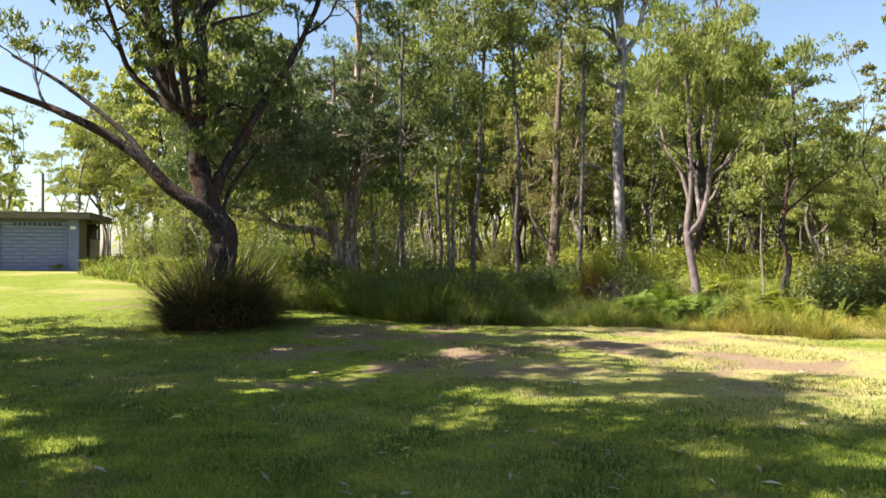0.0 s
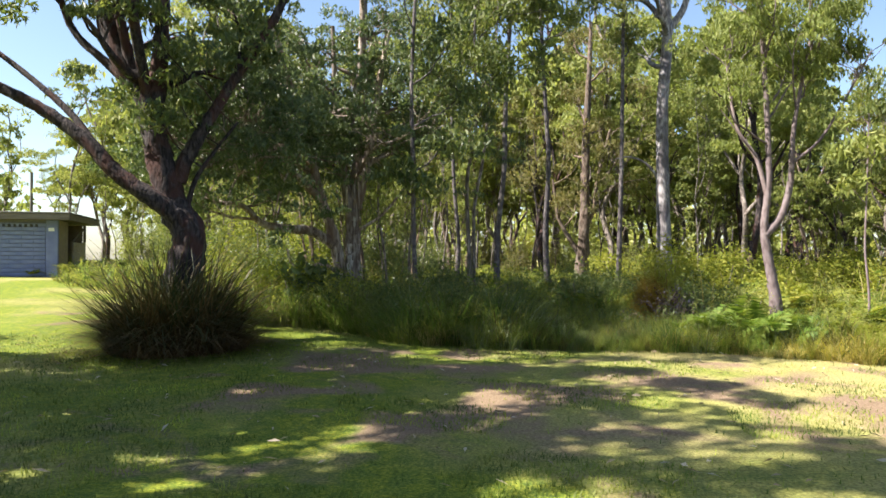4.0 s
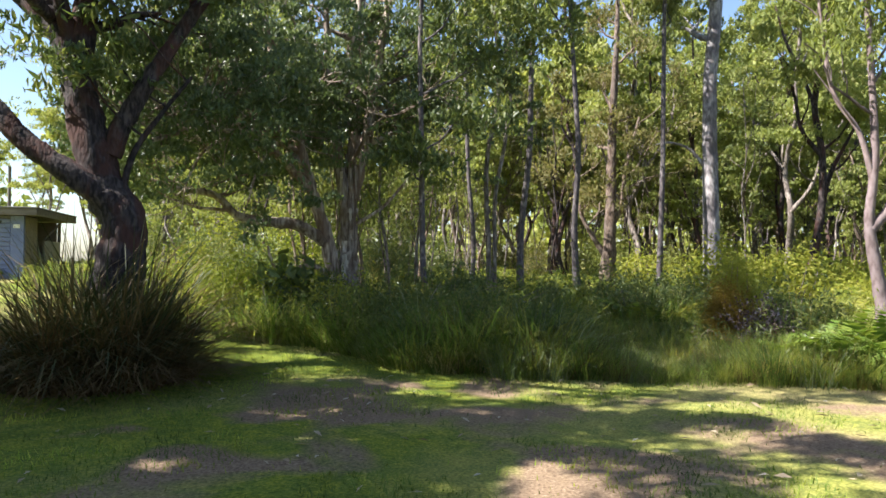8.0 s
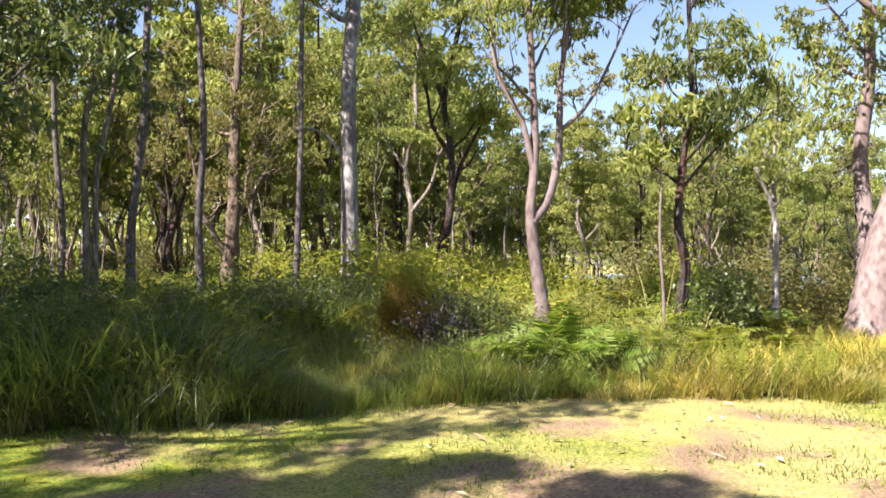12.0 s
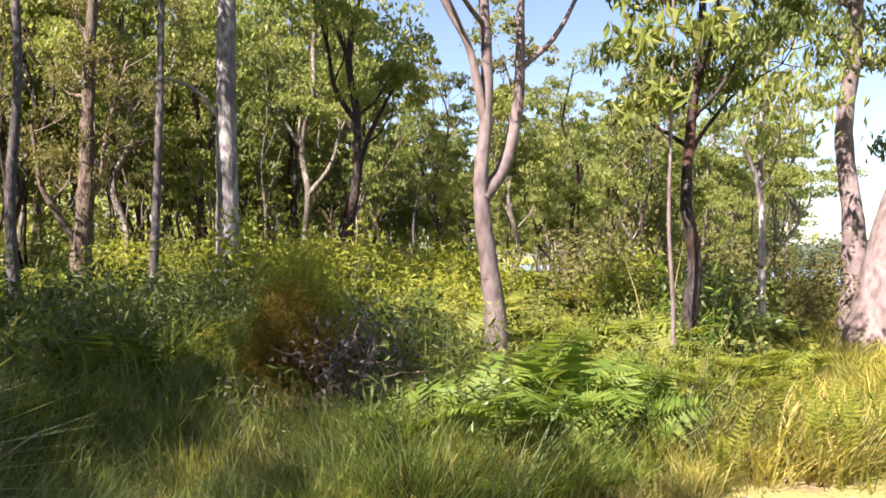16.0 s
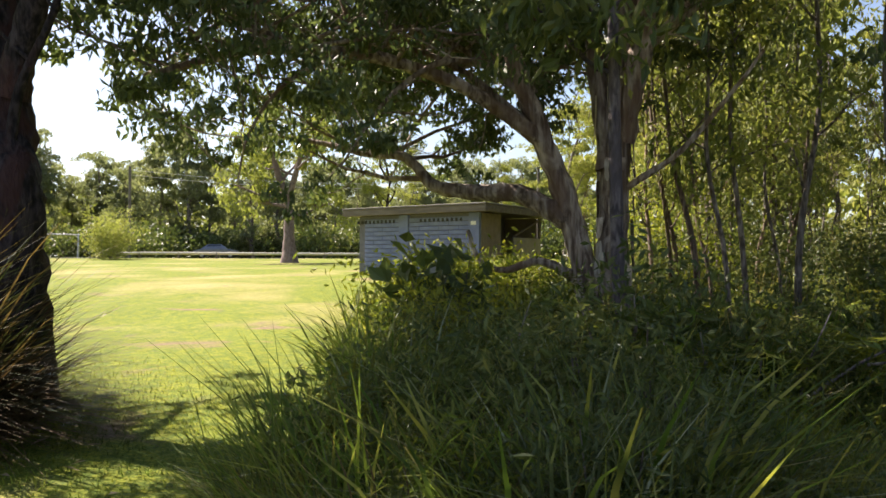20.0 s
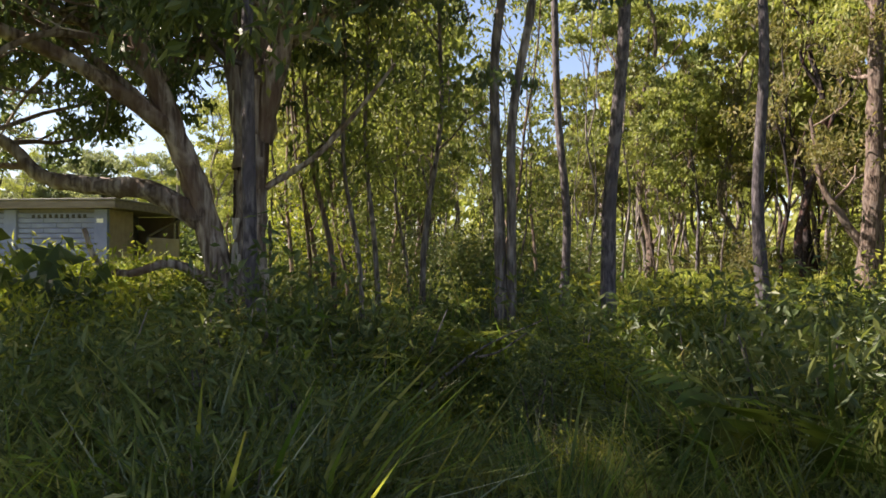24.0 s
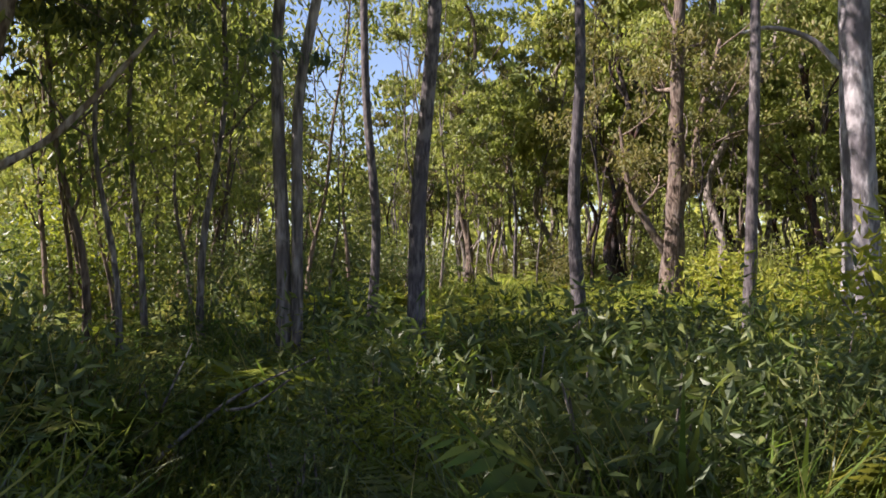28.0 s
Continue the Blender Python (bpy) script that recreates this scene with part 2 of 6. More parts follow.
def ground_mat():
    """Green mown grass, worn through to pinkish soil near the undergrowth and dried to straw in the east."""
    m, t, out = nodes_of("lawn_ground")
    fine = noise_tex(t, 42, 6, world_space=True)
    tuft = noise_tex(t, 7, 5, world_space=True, distort=0.5)
    mid = noise_tex(t, 0.75, 5, world_space=True, distort=0.6)
    big = noise_tex(t, 0.3, 4, world_space=True, distort=0.4)
    green = ramp(t, fine, [(0.3, (0.036, 0.068, 0.01)), (0.52, (0.1, 0.14, 0.018)), (0.72, (0.21, 0.225, 0.042))])
    lush = ramp(t, fine, [(0.3, (0.07, 0.1, 0.01)), (0.52, (0.17, 0.195, 0.018)), (0.72, (0.3, 0.285, 0.035))])
    green = mix_rgb(t, ramp(t, tuft, [(0.4, (0, 0, 0)), (0.62, (1, 1, 1))]), green, lush)
    dry = ramp(t, fine, [(0.3, (0.15, 0.132, 0.055)), (0.5, (0.27, 0.235, 0.088)), (0.72, (0.39, 0.335, 0.145))])
    soil = ramp(t, fine, [(0.3, (0.11, 0.068, 0.047)), (0.6, (0.22, 0.15, 0.107)), (0.8, (0.36, 0.275, 0.205))])
    xyz = t.nodes.new("ShaderNodeSeparateXYZ")
    t.links.new(t.nodes.new("ShaderNodeNewGeometry").outputs["Position"], xyz.inputs[0])

    def along(axis, scale, shift, stops):
        n = t.nodes.new("ShaderNodeMath")
        n.operation = "MULTIPLY_ADD"
        t.links.new(xyz.outputs[axis], n.inputs[0])
        n.inputs[1].default_value, n.inputs[2].default_value = scale, shift
        return ramp(t, n.outputs[0], [(p, (v, v, v)) for p, v in stops])

    strip = along("Y", 0.05, 0.0, [(0.36, 0.0), (0.47, 1.0), (0.72, 1.0), (0.8, 0.0)])
    middle = along("X", 0.05, 0.5, [(0.3, 0.0), (0.4, 1.0), (0.72, 1.0), (0.95, 0.2)])
    east = along("X", 0.05, 0.5, [(0.44, 0.0), (0.64, 1.0)])
    east = mix_rgb(t, 1.0, east, along("Y", 0.05, 0.0, [(0.2, 0.25), (0.42, 1.0)]), "MULTIPLY")
    worn = mix_rgb(t, 1.0, strip, middle, "MULTIPLY")
    bare = mix_rgb(t, 0.16, mid, worn, "ADD")
    straw = mix_rgb(t, 0.24, big, east, "ADD")
    straw = mix_rgb(t, 0.1, straw, tuft, "ADD")
    west = mix_rgb(t, 1.0, along("X", 0.05, 1.0, [(0.35, 1.0), (0.62, 0.0)]), along("Y", 0.05, 0.0, [(0.75, 0.0), (1.2, 1.0)]), "MULTIPLY")
    straw = mix_rgb(t, 0.05, straw, west, "ADD")
    col = mix_rgb(t, ramp(t, straw, [(0.57, (0, 0, 0)), (0.8, (0.95, 0.95, 0.95))]), green, dry)
    col = mix_rgb(t, ramp(t, bare, [(0.62, (0, 0, 0)), (0.73, (0.9, 0.9, 0.9))]), col, soil)
    finish(t, out, col, 0.95, bump(t, fine, 0.5, 0.03), spec=0.15)
    return m


M["ground"] = ground_mat()


def floor_mat():
    m, t, out = nodes_of("forest_floor")
    fine, mid = noise_tex(t, 30, 6, world_space=True), noise_tex(t, 1.3, 4, world_space=True)
    soil = ramp(t, fine, [(0.3, (0.05, 0.038, 0.026)), (0.6, (0.15, 0.115, 0.075)), (0.8, (0.28, 0.22, 0.15))])
    moss = ramp(t, fine, [(0.3, (0.035, 0.05, 0.014)), (0.7, (0.12, 0.145, 0.04))])
    finish(t, out, mix_rgb(t, ramp(t, mid, [(0.4, (0, 0, 0)), (0.62, (1, 1, 1))]), soil, moss), 0.95, bump(t, fine, 0.8, 0.04), spec=0.15)
    return m


M["floor"] = floor_mat()


def plain(name, a, b, scale=8, rough=0.7, strength=0.2, metal=0.0, stretch=(1, 1, 1)):
    m, t, out = nodes_of(name)
    n = noise_tex(t, scale, 5, stretch)
    finish(t, out, ramp(t, n, [(0.3, a), (0.7, b)]), rough, bump(t, n, strength, 0.01), metal)
    return m


M["block"] = plain("painted_block", (0.15, 0.18, 0.34), (0.21, 0.245, 0.42), 3, 0.8)
M["mortar"] = plain("mortar", (0.13, 0.13, 0.15), (0.18, 0.18, 0.2), 12, 0.95)
M["fascia"] = plain("fascia_timber", (0.12, 0.1, 0.085), (0.2, 0.17, 0.145), 9, 0.75, stretch=(0.2, 1, 1))
M["roof"] = plain("roof_sheet", (0.12, 0.11, 0.1), (0.18, 0.165, 0.15), 2, 0.7, 0.1)
M["dark_panel"] = plain("dark_panel", (0.025, 0.025, 0.03), (0.05, 0.05, 0.055), 6, 0.6)
M["tan_panel"] = plain("tan_panel", (0.32, 0.27, 0.23), (0.42, 0.37, 0.32), 4, 0.8)
M["brown_panel"] = plain("brown_panel", (0.24, 0.19, 0.15), (0.32, 0.26, 0.21), 5, 0.8)
M["white_paint"] = plain("white_paint", (0.7, 0.7, 0.68), (0.8, 0.8, 0.78), 6, 0.6)
M["rail_log"] = plain("rail_log", (0.5, 0.46, 0.4), (0.66, 0.62, 0.55), 6, 0.8, 0.4)
M["car_paint"] = plain("car_paint", (0.16, 0.18, 0.23), (0.2, 0.22, 0.27), 2, 0.25, 0.0, 0.3)
M["car_glass"] = plain("car_glass", (0.02, 0.025, 0.03), (0.03, 0.035, 0.04), 2, 0.08, 0.0)
M["tyre"] = plain("tyre", (0.02, 0.02, 0.02), (0.035, 0.035, 0.035), 8, 0.9)
M["steel"] = plain("steel", (0.45, 0.45, 0.46), (0.55, 0.55, 0.56), 8, 0.4, 0.1, 0.7)
M["pole_wood"] = plain("pole_wood", (0.1, 0.085, 0.075), (0.18, 0.16, 0.14), 9, 0.9, 0.5, stretch=(1, 1, 0.1))
M["shore"] = plain("shore", (0.03, 0.045, 0.018), (0.06, 0.08, 0.03), 0.2, 0.95)
M["bitumen"] = plain("bitumen", (0.04, 0.04, 0.042), (0.07, 0.07, 0.07), 14, 0.9, 0.4)


def water_mat():
    m, t, out = nodes_of("lake_water")
    n = noise_tex(t, 1.2, 4, (1, 1, 1), world_space=True)
    finish(t, out, (0.13, 0.18, 0.28), 0.3, bump(t, n, 0.3, 0.05), spec=0.35)
    return m


M["water"] = water_mat()


# ---- mesh helpers ----
def quad_mesh(name, verts, quads, material, smooth=False):
    verts, quads = np.asarray(verts, np.float32).reshape(-1, 3), np.asarray(quads, np.int32).reshape(-1, 4)
    me = bpy.data.meshes.new(name)
    me.vertices.add(len(verts))
    me.vertices.foreach_set("co", verts.ravel())
    me.loops.add(quads.size)
    me.loops.foreach_set("vertex_index", quads.ravel())
    me.polygons.add(len(quads))
    me.polygons.foreach_set("loop_start", np.arange(len(quads), dtype=np.int32) * 4)
    me.polygons.foreach_set("use_smooth", np.full(len(quads), smooth))
    me.update(calc_edges=True)
    me.materials.append(material)
    return me


class Buf:
    """Gathers vertices and four-sided faces."""

    def __init__(self):
        self.v, self.q, self.n = [], [], 0

    def add(self, v, q):
        v, q = np.asarray(v, float).reshape(-1, 3), np.asarray(q, int).reshape(-1, 4)
        self.v.append(v)
        self.q.append(q + self.n)
        self.n += len(v)

    def arrays(self):
        return np.concatenate(self.v), np.concatenate(self.q)

    def mesh(self, name, material, smooth=False):
        return quad_mesh(name, *self.arrays(), material, smooth)


def unit(a):
    a = np.asarray(a, float)
    return a / np.maximum(np.linalg.norm(a, axis=-1, keepdims=True), 1e-9)


def spline(points, n):
    """A smooth line through hand-set points."""
    p = np.asarray(points, float)
    ext = np.vstack([2 * p[0] - p[1], p, 2 * p[-1] - p[-2]])
    out = []
    for s in np.linspace(0, len(p) - 1 - 1e-6, n):
        i, f = int(s), s - int(s)
        a, b, c, d = ext[i : i + 4]
        out.append(0.5 * ((2 * b) + (c - a) * f + (2 * a - 5 * b + 4 * c - d) * f**2 + (3 * b - a - 3 * c + d) * f**3))
    return np.array(out)


def tube(buf, line, radii, sides=8, rng=None, rough=0.0):
    line, radii = np.asarray(line, float), np.asarray(radii, float)
    tan = unit(np.gradient(line, axis=0))
    ref = np.array([0.31, 0.95, 0.05])
    side = unit(np.cross(tan, ref))
    up = np.cross(side, tan)
    ang = np.linspace(0, 2 * np.pi, sides, endpoint=False)
    rad = radii[:, None] * np.ones(sides)
    if rng is not None and rough:
        rad = rad * (1 + rough * rng.normal(size=rad.shape))
    ring = line[:, None] + rad[..., None] * (np.cos(ang)[None, :, None] * side[:, None] + np.sin(ang)[None, :, None] * up[:, None])
    k, n = len(line), sides
    i, j = np.meshgrid(np.arange(k - 1), np.arange(n), indexing="ij")
    a, b = i * n + j, i * n + (j + 1) % n
    buf.add(ring, np.stack([a, b, b + n, a + n], -1))


def leaves(buf, centres, rng, length, width, droop=0.7, curl=0.25):
    """One pointed leaf at each centre, hanging more or less."""
    c = np.asarray(centres, float)
    n = len(c)
    axis = unit(rng.normal(size=(n, 3)) + np.array([0, 0, -1.0]) * droop * 2)
    flat = unit(np.cross(axis, rng.normal(size=(n, 3))))
    size = length * rng.uniform(0.65, 1.3, (n, 1))
    w = width * rng.uniform(0.7, 1.25, (n, 1))
    nrm = np.cross(axis, flat)
    base = c - axis * size / 2
    mid = base + axis * size * 0.42 + nrm * size * curl * 0.3
    v = np.stack([base, mid + flat * w / 2, base + axis * size, mid - flat * w / 2], 1)
    buf.add(v, np.arange(4 * n).reshape(n, 4))


def bough(rng, start, way, length, lift=0.15, wobble=0.16, n=7):
    """A limb's line: it starts along way, wanders and lifts."""
    p, d = [np.array(start, float)], unit(np.array(way, float))
    for _ in range(n - 1):
        d = unit(d + rng.normal(size=3) * wobble + np.array([0, 0, lift]))
        p.append(p[-1] + d * length / (n - 1))
    return np.array(p)


def outward(rng, rise):
    a = rng.uniform(0, 2 * np.pi)
    return np.array([math.cos(a), math.sin(a), rise])


def foliage(rng, bark, tips, line, radius, twigs, per, spread, depth=2, lift=0.1, scale=0.45):
    """Splits a limb into smaller boughs, and notes where the leaf bunches hang."""
    length = np.linalg.norm(np.diff(line, axis=0), axis=1).sum()
    for k in range(twigs):
        f = rng.uniform(0.35, 1.0)
        i = min(int(f * (len(line) - 1)), len(line) - 2)
        start = line[i] + (line[i + 1] - line[i]) * rng.uniform()
        d = unit(line[i + 1] - line[i]) + unit(rng.normal(size=3)) * 0.9
        sub = bough(rng, start, d, length * scale * rng.uniform(0.6, 1.25), lift, 0.22, 5)
        r = max(radius * (1 - 0.6 * f) * 0.5, 0.006)
        if depth > 1:
            tube(bark, sub, np.linspace(r, r * 0.3, 5), 4)
        elif r > 0.0065 or k % 2:
            tube(bark, sub[::2], np.linspace(r, r * 0.3, 3), 3)
        if depth > 1:
            foliage(rng, bark, tips, sub, r, max(twigs - 1, 2), per, spread, depth - 1, lift, 0.6)
        else:
            for g, m, w in ((0.5, 0.7, 0.5), (1.0, 2.1, 0.68)):
                c = sub[int(g * 4)]
                tips.append(c + rng.normal(size=(max(int(per * m), 1), 3)) * spread * w * np.array([1, 1, 0.75]))


def clumped(rng, bark, tips, line, radius, subs, per, size, lift=0.1):
    """Splits a limb into side twigs that end in separate rounded leaf masses, with air between them."""
    length = np.linalg.norm(np.diff(line, axis=0), axis=1).sum()
    ends = [line[-1]]
    for _ in range(subs):
        f = rng.uniform(0.4, 0.95)
        i = min(int(f * (len(line) - 1)), len(line) - 2)
        way = unit(line[i + 1] - line[i]) + unit(rng.normal(size=3)) * 1.0
        sub = bough(rng, line[i], way, length * rng.uniform(0.35, 0.65), lift, 0.25, 5)
        r = max(radius * (1 - 0.6 * f) * 0.55, 0.007)
        tube(bark, sub, np.linspace(r, r * 0.35, 5), 4)
        ends.append(sub[-1])
    for c in ends:
        n, w = int(per * rng.uniform(0.5, 1.4)), size * rng.uniform(0.6, 1.3)
        for _ in range(3):
            o = c + rng.normal(size=3) * w * (0.55, 0.55, 0.32)
            ball = unit(rng.normal(size=(n // 3, 3))) * rng.uniform(0.25, 1.0, (n // 3, 1)) ** 0.5
            ball[:, 2] = np.abs(ball[:, 2]) * 1.15 - 0.35
            tips.append(o + ball * w * (0.62, 0.62, 0.5))


def thing(name, label, category, group="", at=(0, 0, 0), turn=0, size=1.0):
    ob = new(name)
    ob.empty_display_size = 0.2
    tagged(ob, label, category, group)
    ob.matrix_world = pose(*at, 0, 0, turn) @ Matrix.Scale(size, 4)
    return ob


def part(name, me, parent, label=""):
    ob = new(name, me)
    ob.parent = parent
    if label:
        ob["label"] = label
    return ob


def box(buf, x0, x1, y0, y1, z0, z1):
    v = [(x, y, z) for z in (z0, z1) for y in (y0, y1) for x in (x0, x1)]
    buf.add(v, [(0, 2, 3, 1), (4, 5, 7, 6), (0, 1, 5, 4), (2, 6, 7, 3), (0, 4, 6, 2), (1, 3, 7, 5)])


def bevel_box(name, x0, x1, y0, y1, z0, z1, material, r=0.01):
    """A box with its edges taken off."""
    bm = bmesh.new()
    bmesh.ops.create_cube(bm, size=1)
    for v in bm.verts:
        v.co = Vector(((x0 + x1) / 2 + v.co.x * (x1 - x0), (y0 + y1) / 2 + v.co.y * (y1 - y0), (z0 + z1) / 2 + v.co.z * (z1 - z0)))
    bmesh.ops.bevel(bm, geom=bm.edges[:], offset=r, segments=1, affect="EDGES")
    me = bpy.data.meshes.new(name)
    bm.to_mesh(me)
    bm.free()
    me.materials.append(material)
    return me


# ---- ground and water ----
def smooth(a, b, x):
    f = np.clip((np.asarray(x, float) - a) / (b - a), 0, 1)
    return f * f * (3 - 2 * f)


def height(x, y):
    """The lawn rises gently to the north-west, and falls away to the lake in the east."""
    x, y = np.asarray(x, float), np.asarray(y, float)
    u = -0.6 * x + 0.8 * y - 6
    rise = 0.0105 * (u + np.sqrt(u * u + 4))
    rise = np.minimum(rise, 1.15) + 0.3 * smooth(13, 26, u) * smooth(-5, -12, x)
    lake = smooth(16, 27, 0.9 * x - 0.35 * (y - 10))
    rough = 0.02 * np.sin(x * 0.9 + 1.3) * np.sin(y * 0.8) + 0.012 * np.sin(x * 2.3 + y * 1.7)
    return rise * (1 - lake) - 1.6 * lake + rough


def gz(x, y):
    return float(height(x, y))


def edge_y(x):
    """The front of the undergrowth along the lawn."""
    return np.interp(x, [-14, -10, -7, -5.5, -3.5, -2.6, -1.6, -0.9, 1.3, 3.5, 5.4, 7.2, 8.6, 11, 14], [27, 23.5, 19.6, 18.5, 17.1, 16.6, 15.7, 14.7, 14.65, 14.35, 13.65, 13.05, 12.6, 12.0, 11.6])


def build_ground():
    near = np.arange(-12, 14.01, 0.25)
    xs = np.unique(np.concatenate([[-2000, -900, -500, -300, -220, -160], np.arange(-130, -12, 2.5), near, np.arange(16, 60, 2.0), np.arange(64, 130, 6), [160, 220, 300, 500, 900, 2000]]))
    near_y = np.arange(-2, 26.01, 0.25)
    ys = np.unique(np.concatenate([[-2000, -900, -500, -300, -160, -90], np.arange(-50, -2, 4.0), near_y, np.arange(28, 130, 3.0), [160, 220, 300, 500, 900, 2000]]))
    gx, gy = np.meshgrid(xs, ys)
    v = np.stack([gx, gy, height(gx, gy)], -1).reshape(-1, 3)
    i, j = np.meshgrid(np.arange(len(ys) - 1), np.arange(len(xs) - 1), indexing="ij")
    a = i * len(xs) + j
    q = np.stack([a, a + 1, a + 1 + len(xs), a + len(xs)], -1)
    me = quad_mesh("ground", v, q, M["ground"], True)
    me.materials.append(M["floor"])
    cx, cy = ((gx[1:, 1:] + gx[:-1, :-1]) / 2).ravel(), ((gy[1:, 1:] + gy[:-1, :-1]) / 2).ravel()
    wild = (cy > edge_y(cx) + 0.3) & (cx > -3.2 - 0.45 * (cy - 18)) & (cy < 70) & (cx < 40)
    me.polygons.foreach_set("material_index", wild.astype(np.int32))
    ob = new("ground", me)
    tagged(ob, "mown lawn with green and dry straw-coloured patches", "ground", kind="structure")


build_ground()


def build_water():
    xs, ys = np.linspace(14, 420, 30), np.linspace(-160, 150, 30)
    gx, gy = np.meshgrid(xs, ys)
    v = np.stack([gx, gy, gx * 0 - 0.75], -1).reshape(-1, 3)
    i, j = np.meshgrid(np.arange(29), np.arange(29), indexing="ij")
    a = i * 30 + j
    ob = new("water", quad_mesh("water", v, np.stack([a, a + 1, a + 31, a + 30], -1), M["water"], True))
    tagged(ob, "pale blue-grey lake with faint ripples", "lake", kind="structure")


build_water()


# ---- trees ----
def make_tree(name, label, at, stems, bark, leaf, seed, boughs=8, twigs=4, per=14, spread=0.28, leaf_len=0.18, leaf_w=0.06,
              crown=(0.55, 1.0), reach=1.6, droop=0.7, rise=0.5, group="", turn=0, size=1.0, lift=0.1, sides=12, bumps=0.05, depth=2, clump=None):
    """Stems: each (points, radius at its foot, radius at its end, whether it bears boughs). The points are metres from the tree's foot."""
    rng = np.random.default_rng(seed)
    ob = thing(name, label, "tree", group, at, turn, size)
    tips, limbs = [], Buf()
    for k, (points, r0, r1, leafy) in enumerate(stems):
        line = spline(points, max(16, 6 * len(points)) if sides > 8 else max(10, 3 * len(points)))
        n = len(line)
        rad = r0 + (r1 - r0) * np.linspace(0, 1, n) ** 0.8
        if k == 0:
            rad = rad * (1 + 0.5 * np.exp(-np.linspace(0, 1, n) * 14))
        b = Buf()
        tube(b, line, rad, sides, rng, bumps)
        part("trunk" if k == 0 else "limb", b.mesh("trunk", bark, True), ob)
        if not leafy:
            continue
        count, low = leafy if isinstance(leafy, tuple) else (boughs if leafy is True else leafy, crown[0])
        for f in np.linspace(low, crown[1], count):
            i = min(int(f * (n - 1)), n - 2)
            start = line[i]
            rr = rad[i] * 0.55
            lb = bough(rng, start, outward(rng, rise), reach * rng.uniform(0.6, 1.25), lift, 0.2, 7)
            tube(limbs, lb, np.linspace(rr, max(rr * 0.3, 0.008), 7), 5)
            if clump:
                clumped(rng, limbs, tips, lb, rr, twigs, per, clump, lift)
            else:
                foliage(rng, limbs, tips, lb, rr, twigs, per, spread, depth, lift)
    if limbs.n:
        tagged(part("branchwork", limbs.mesh("branchwork", bark, True), ob), "fine branches that carry the crown", kind="stuff")
    if tips:
        b = Buf()
        leaves(b, np.concatenate(tips), rng, leaf_len, leaf_w, droop)
        part("crown", b.mesh("crown", leaf), ob)
    return ob


def at_ground(x, y, sink=0.05):
    return (x, y, gz(x, y) - sink)


def lean_stem(h, dx, dy, wob, seed, n=6, x0=0.0, y0=0.0):
    rng = np.random.default_rng(seed)
    return [(x0 + dx * f + wob * rng.normal() * (0 < f), y0 + dy * f + wob * rng.normal() * (0 < f), h * f) for f in np.linspace(0, 1, n)]


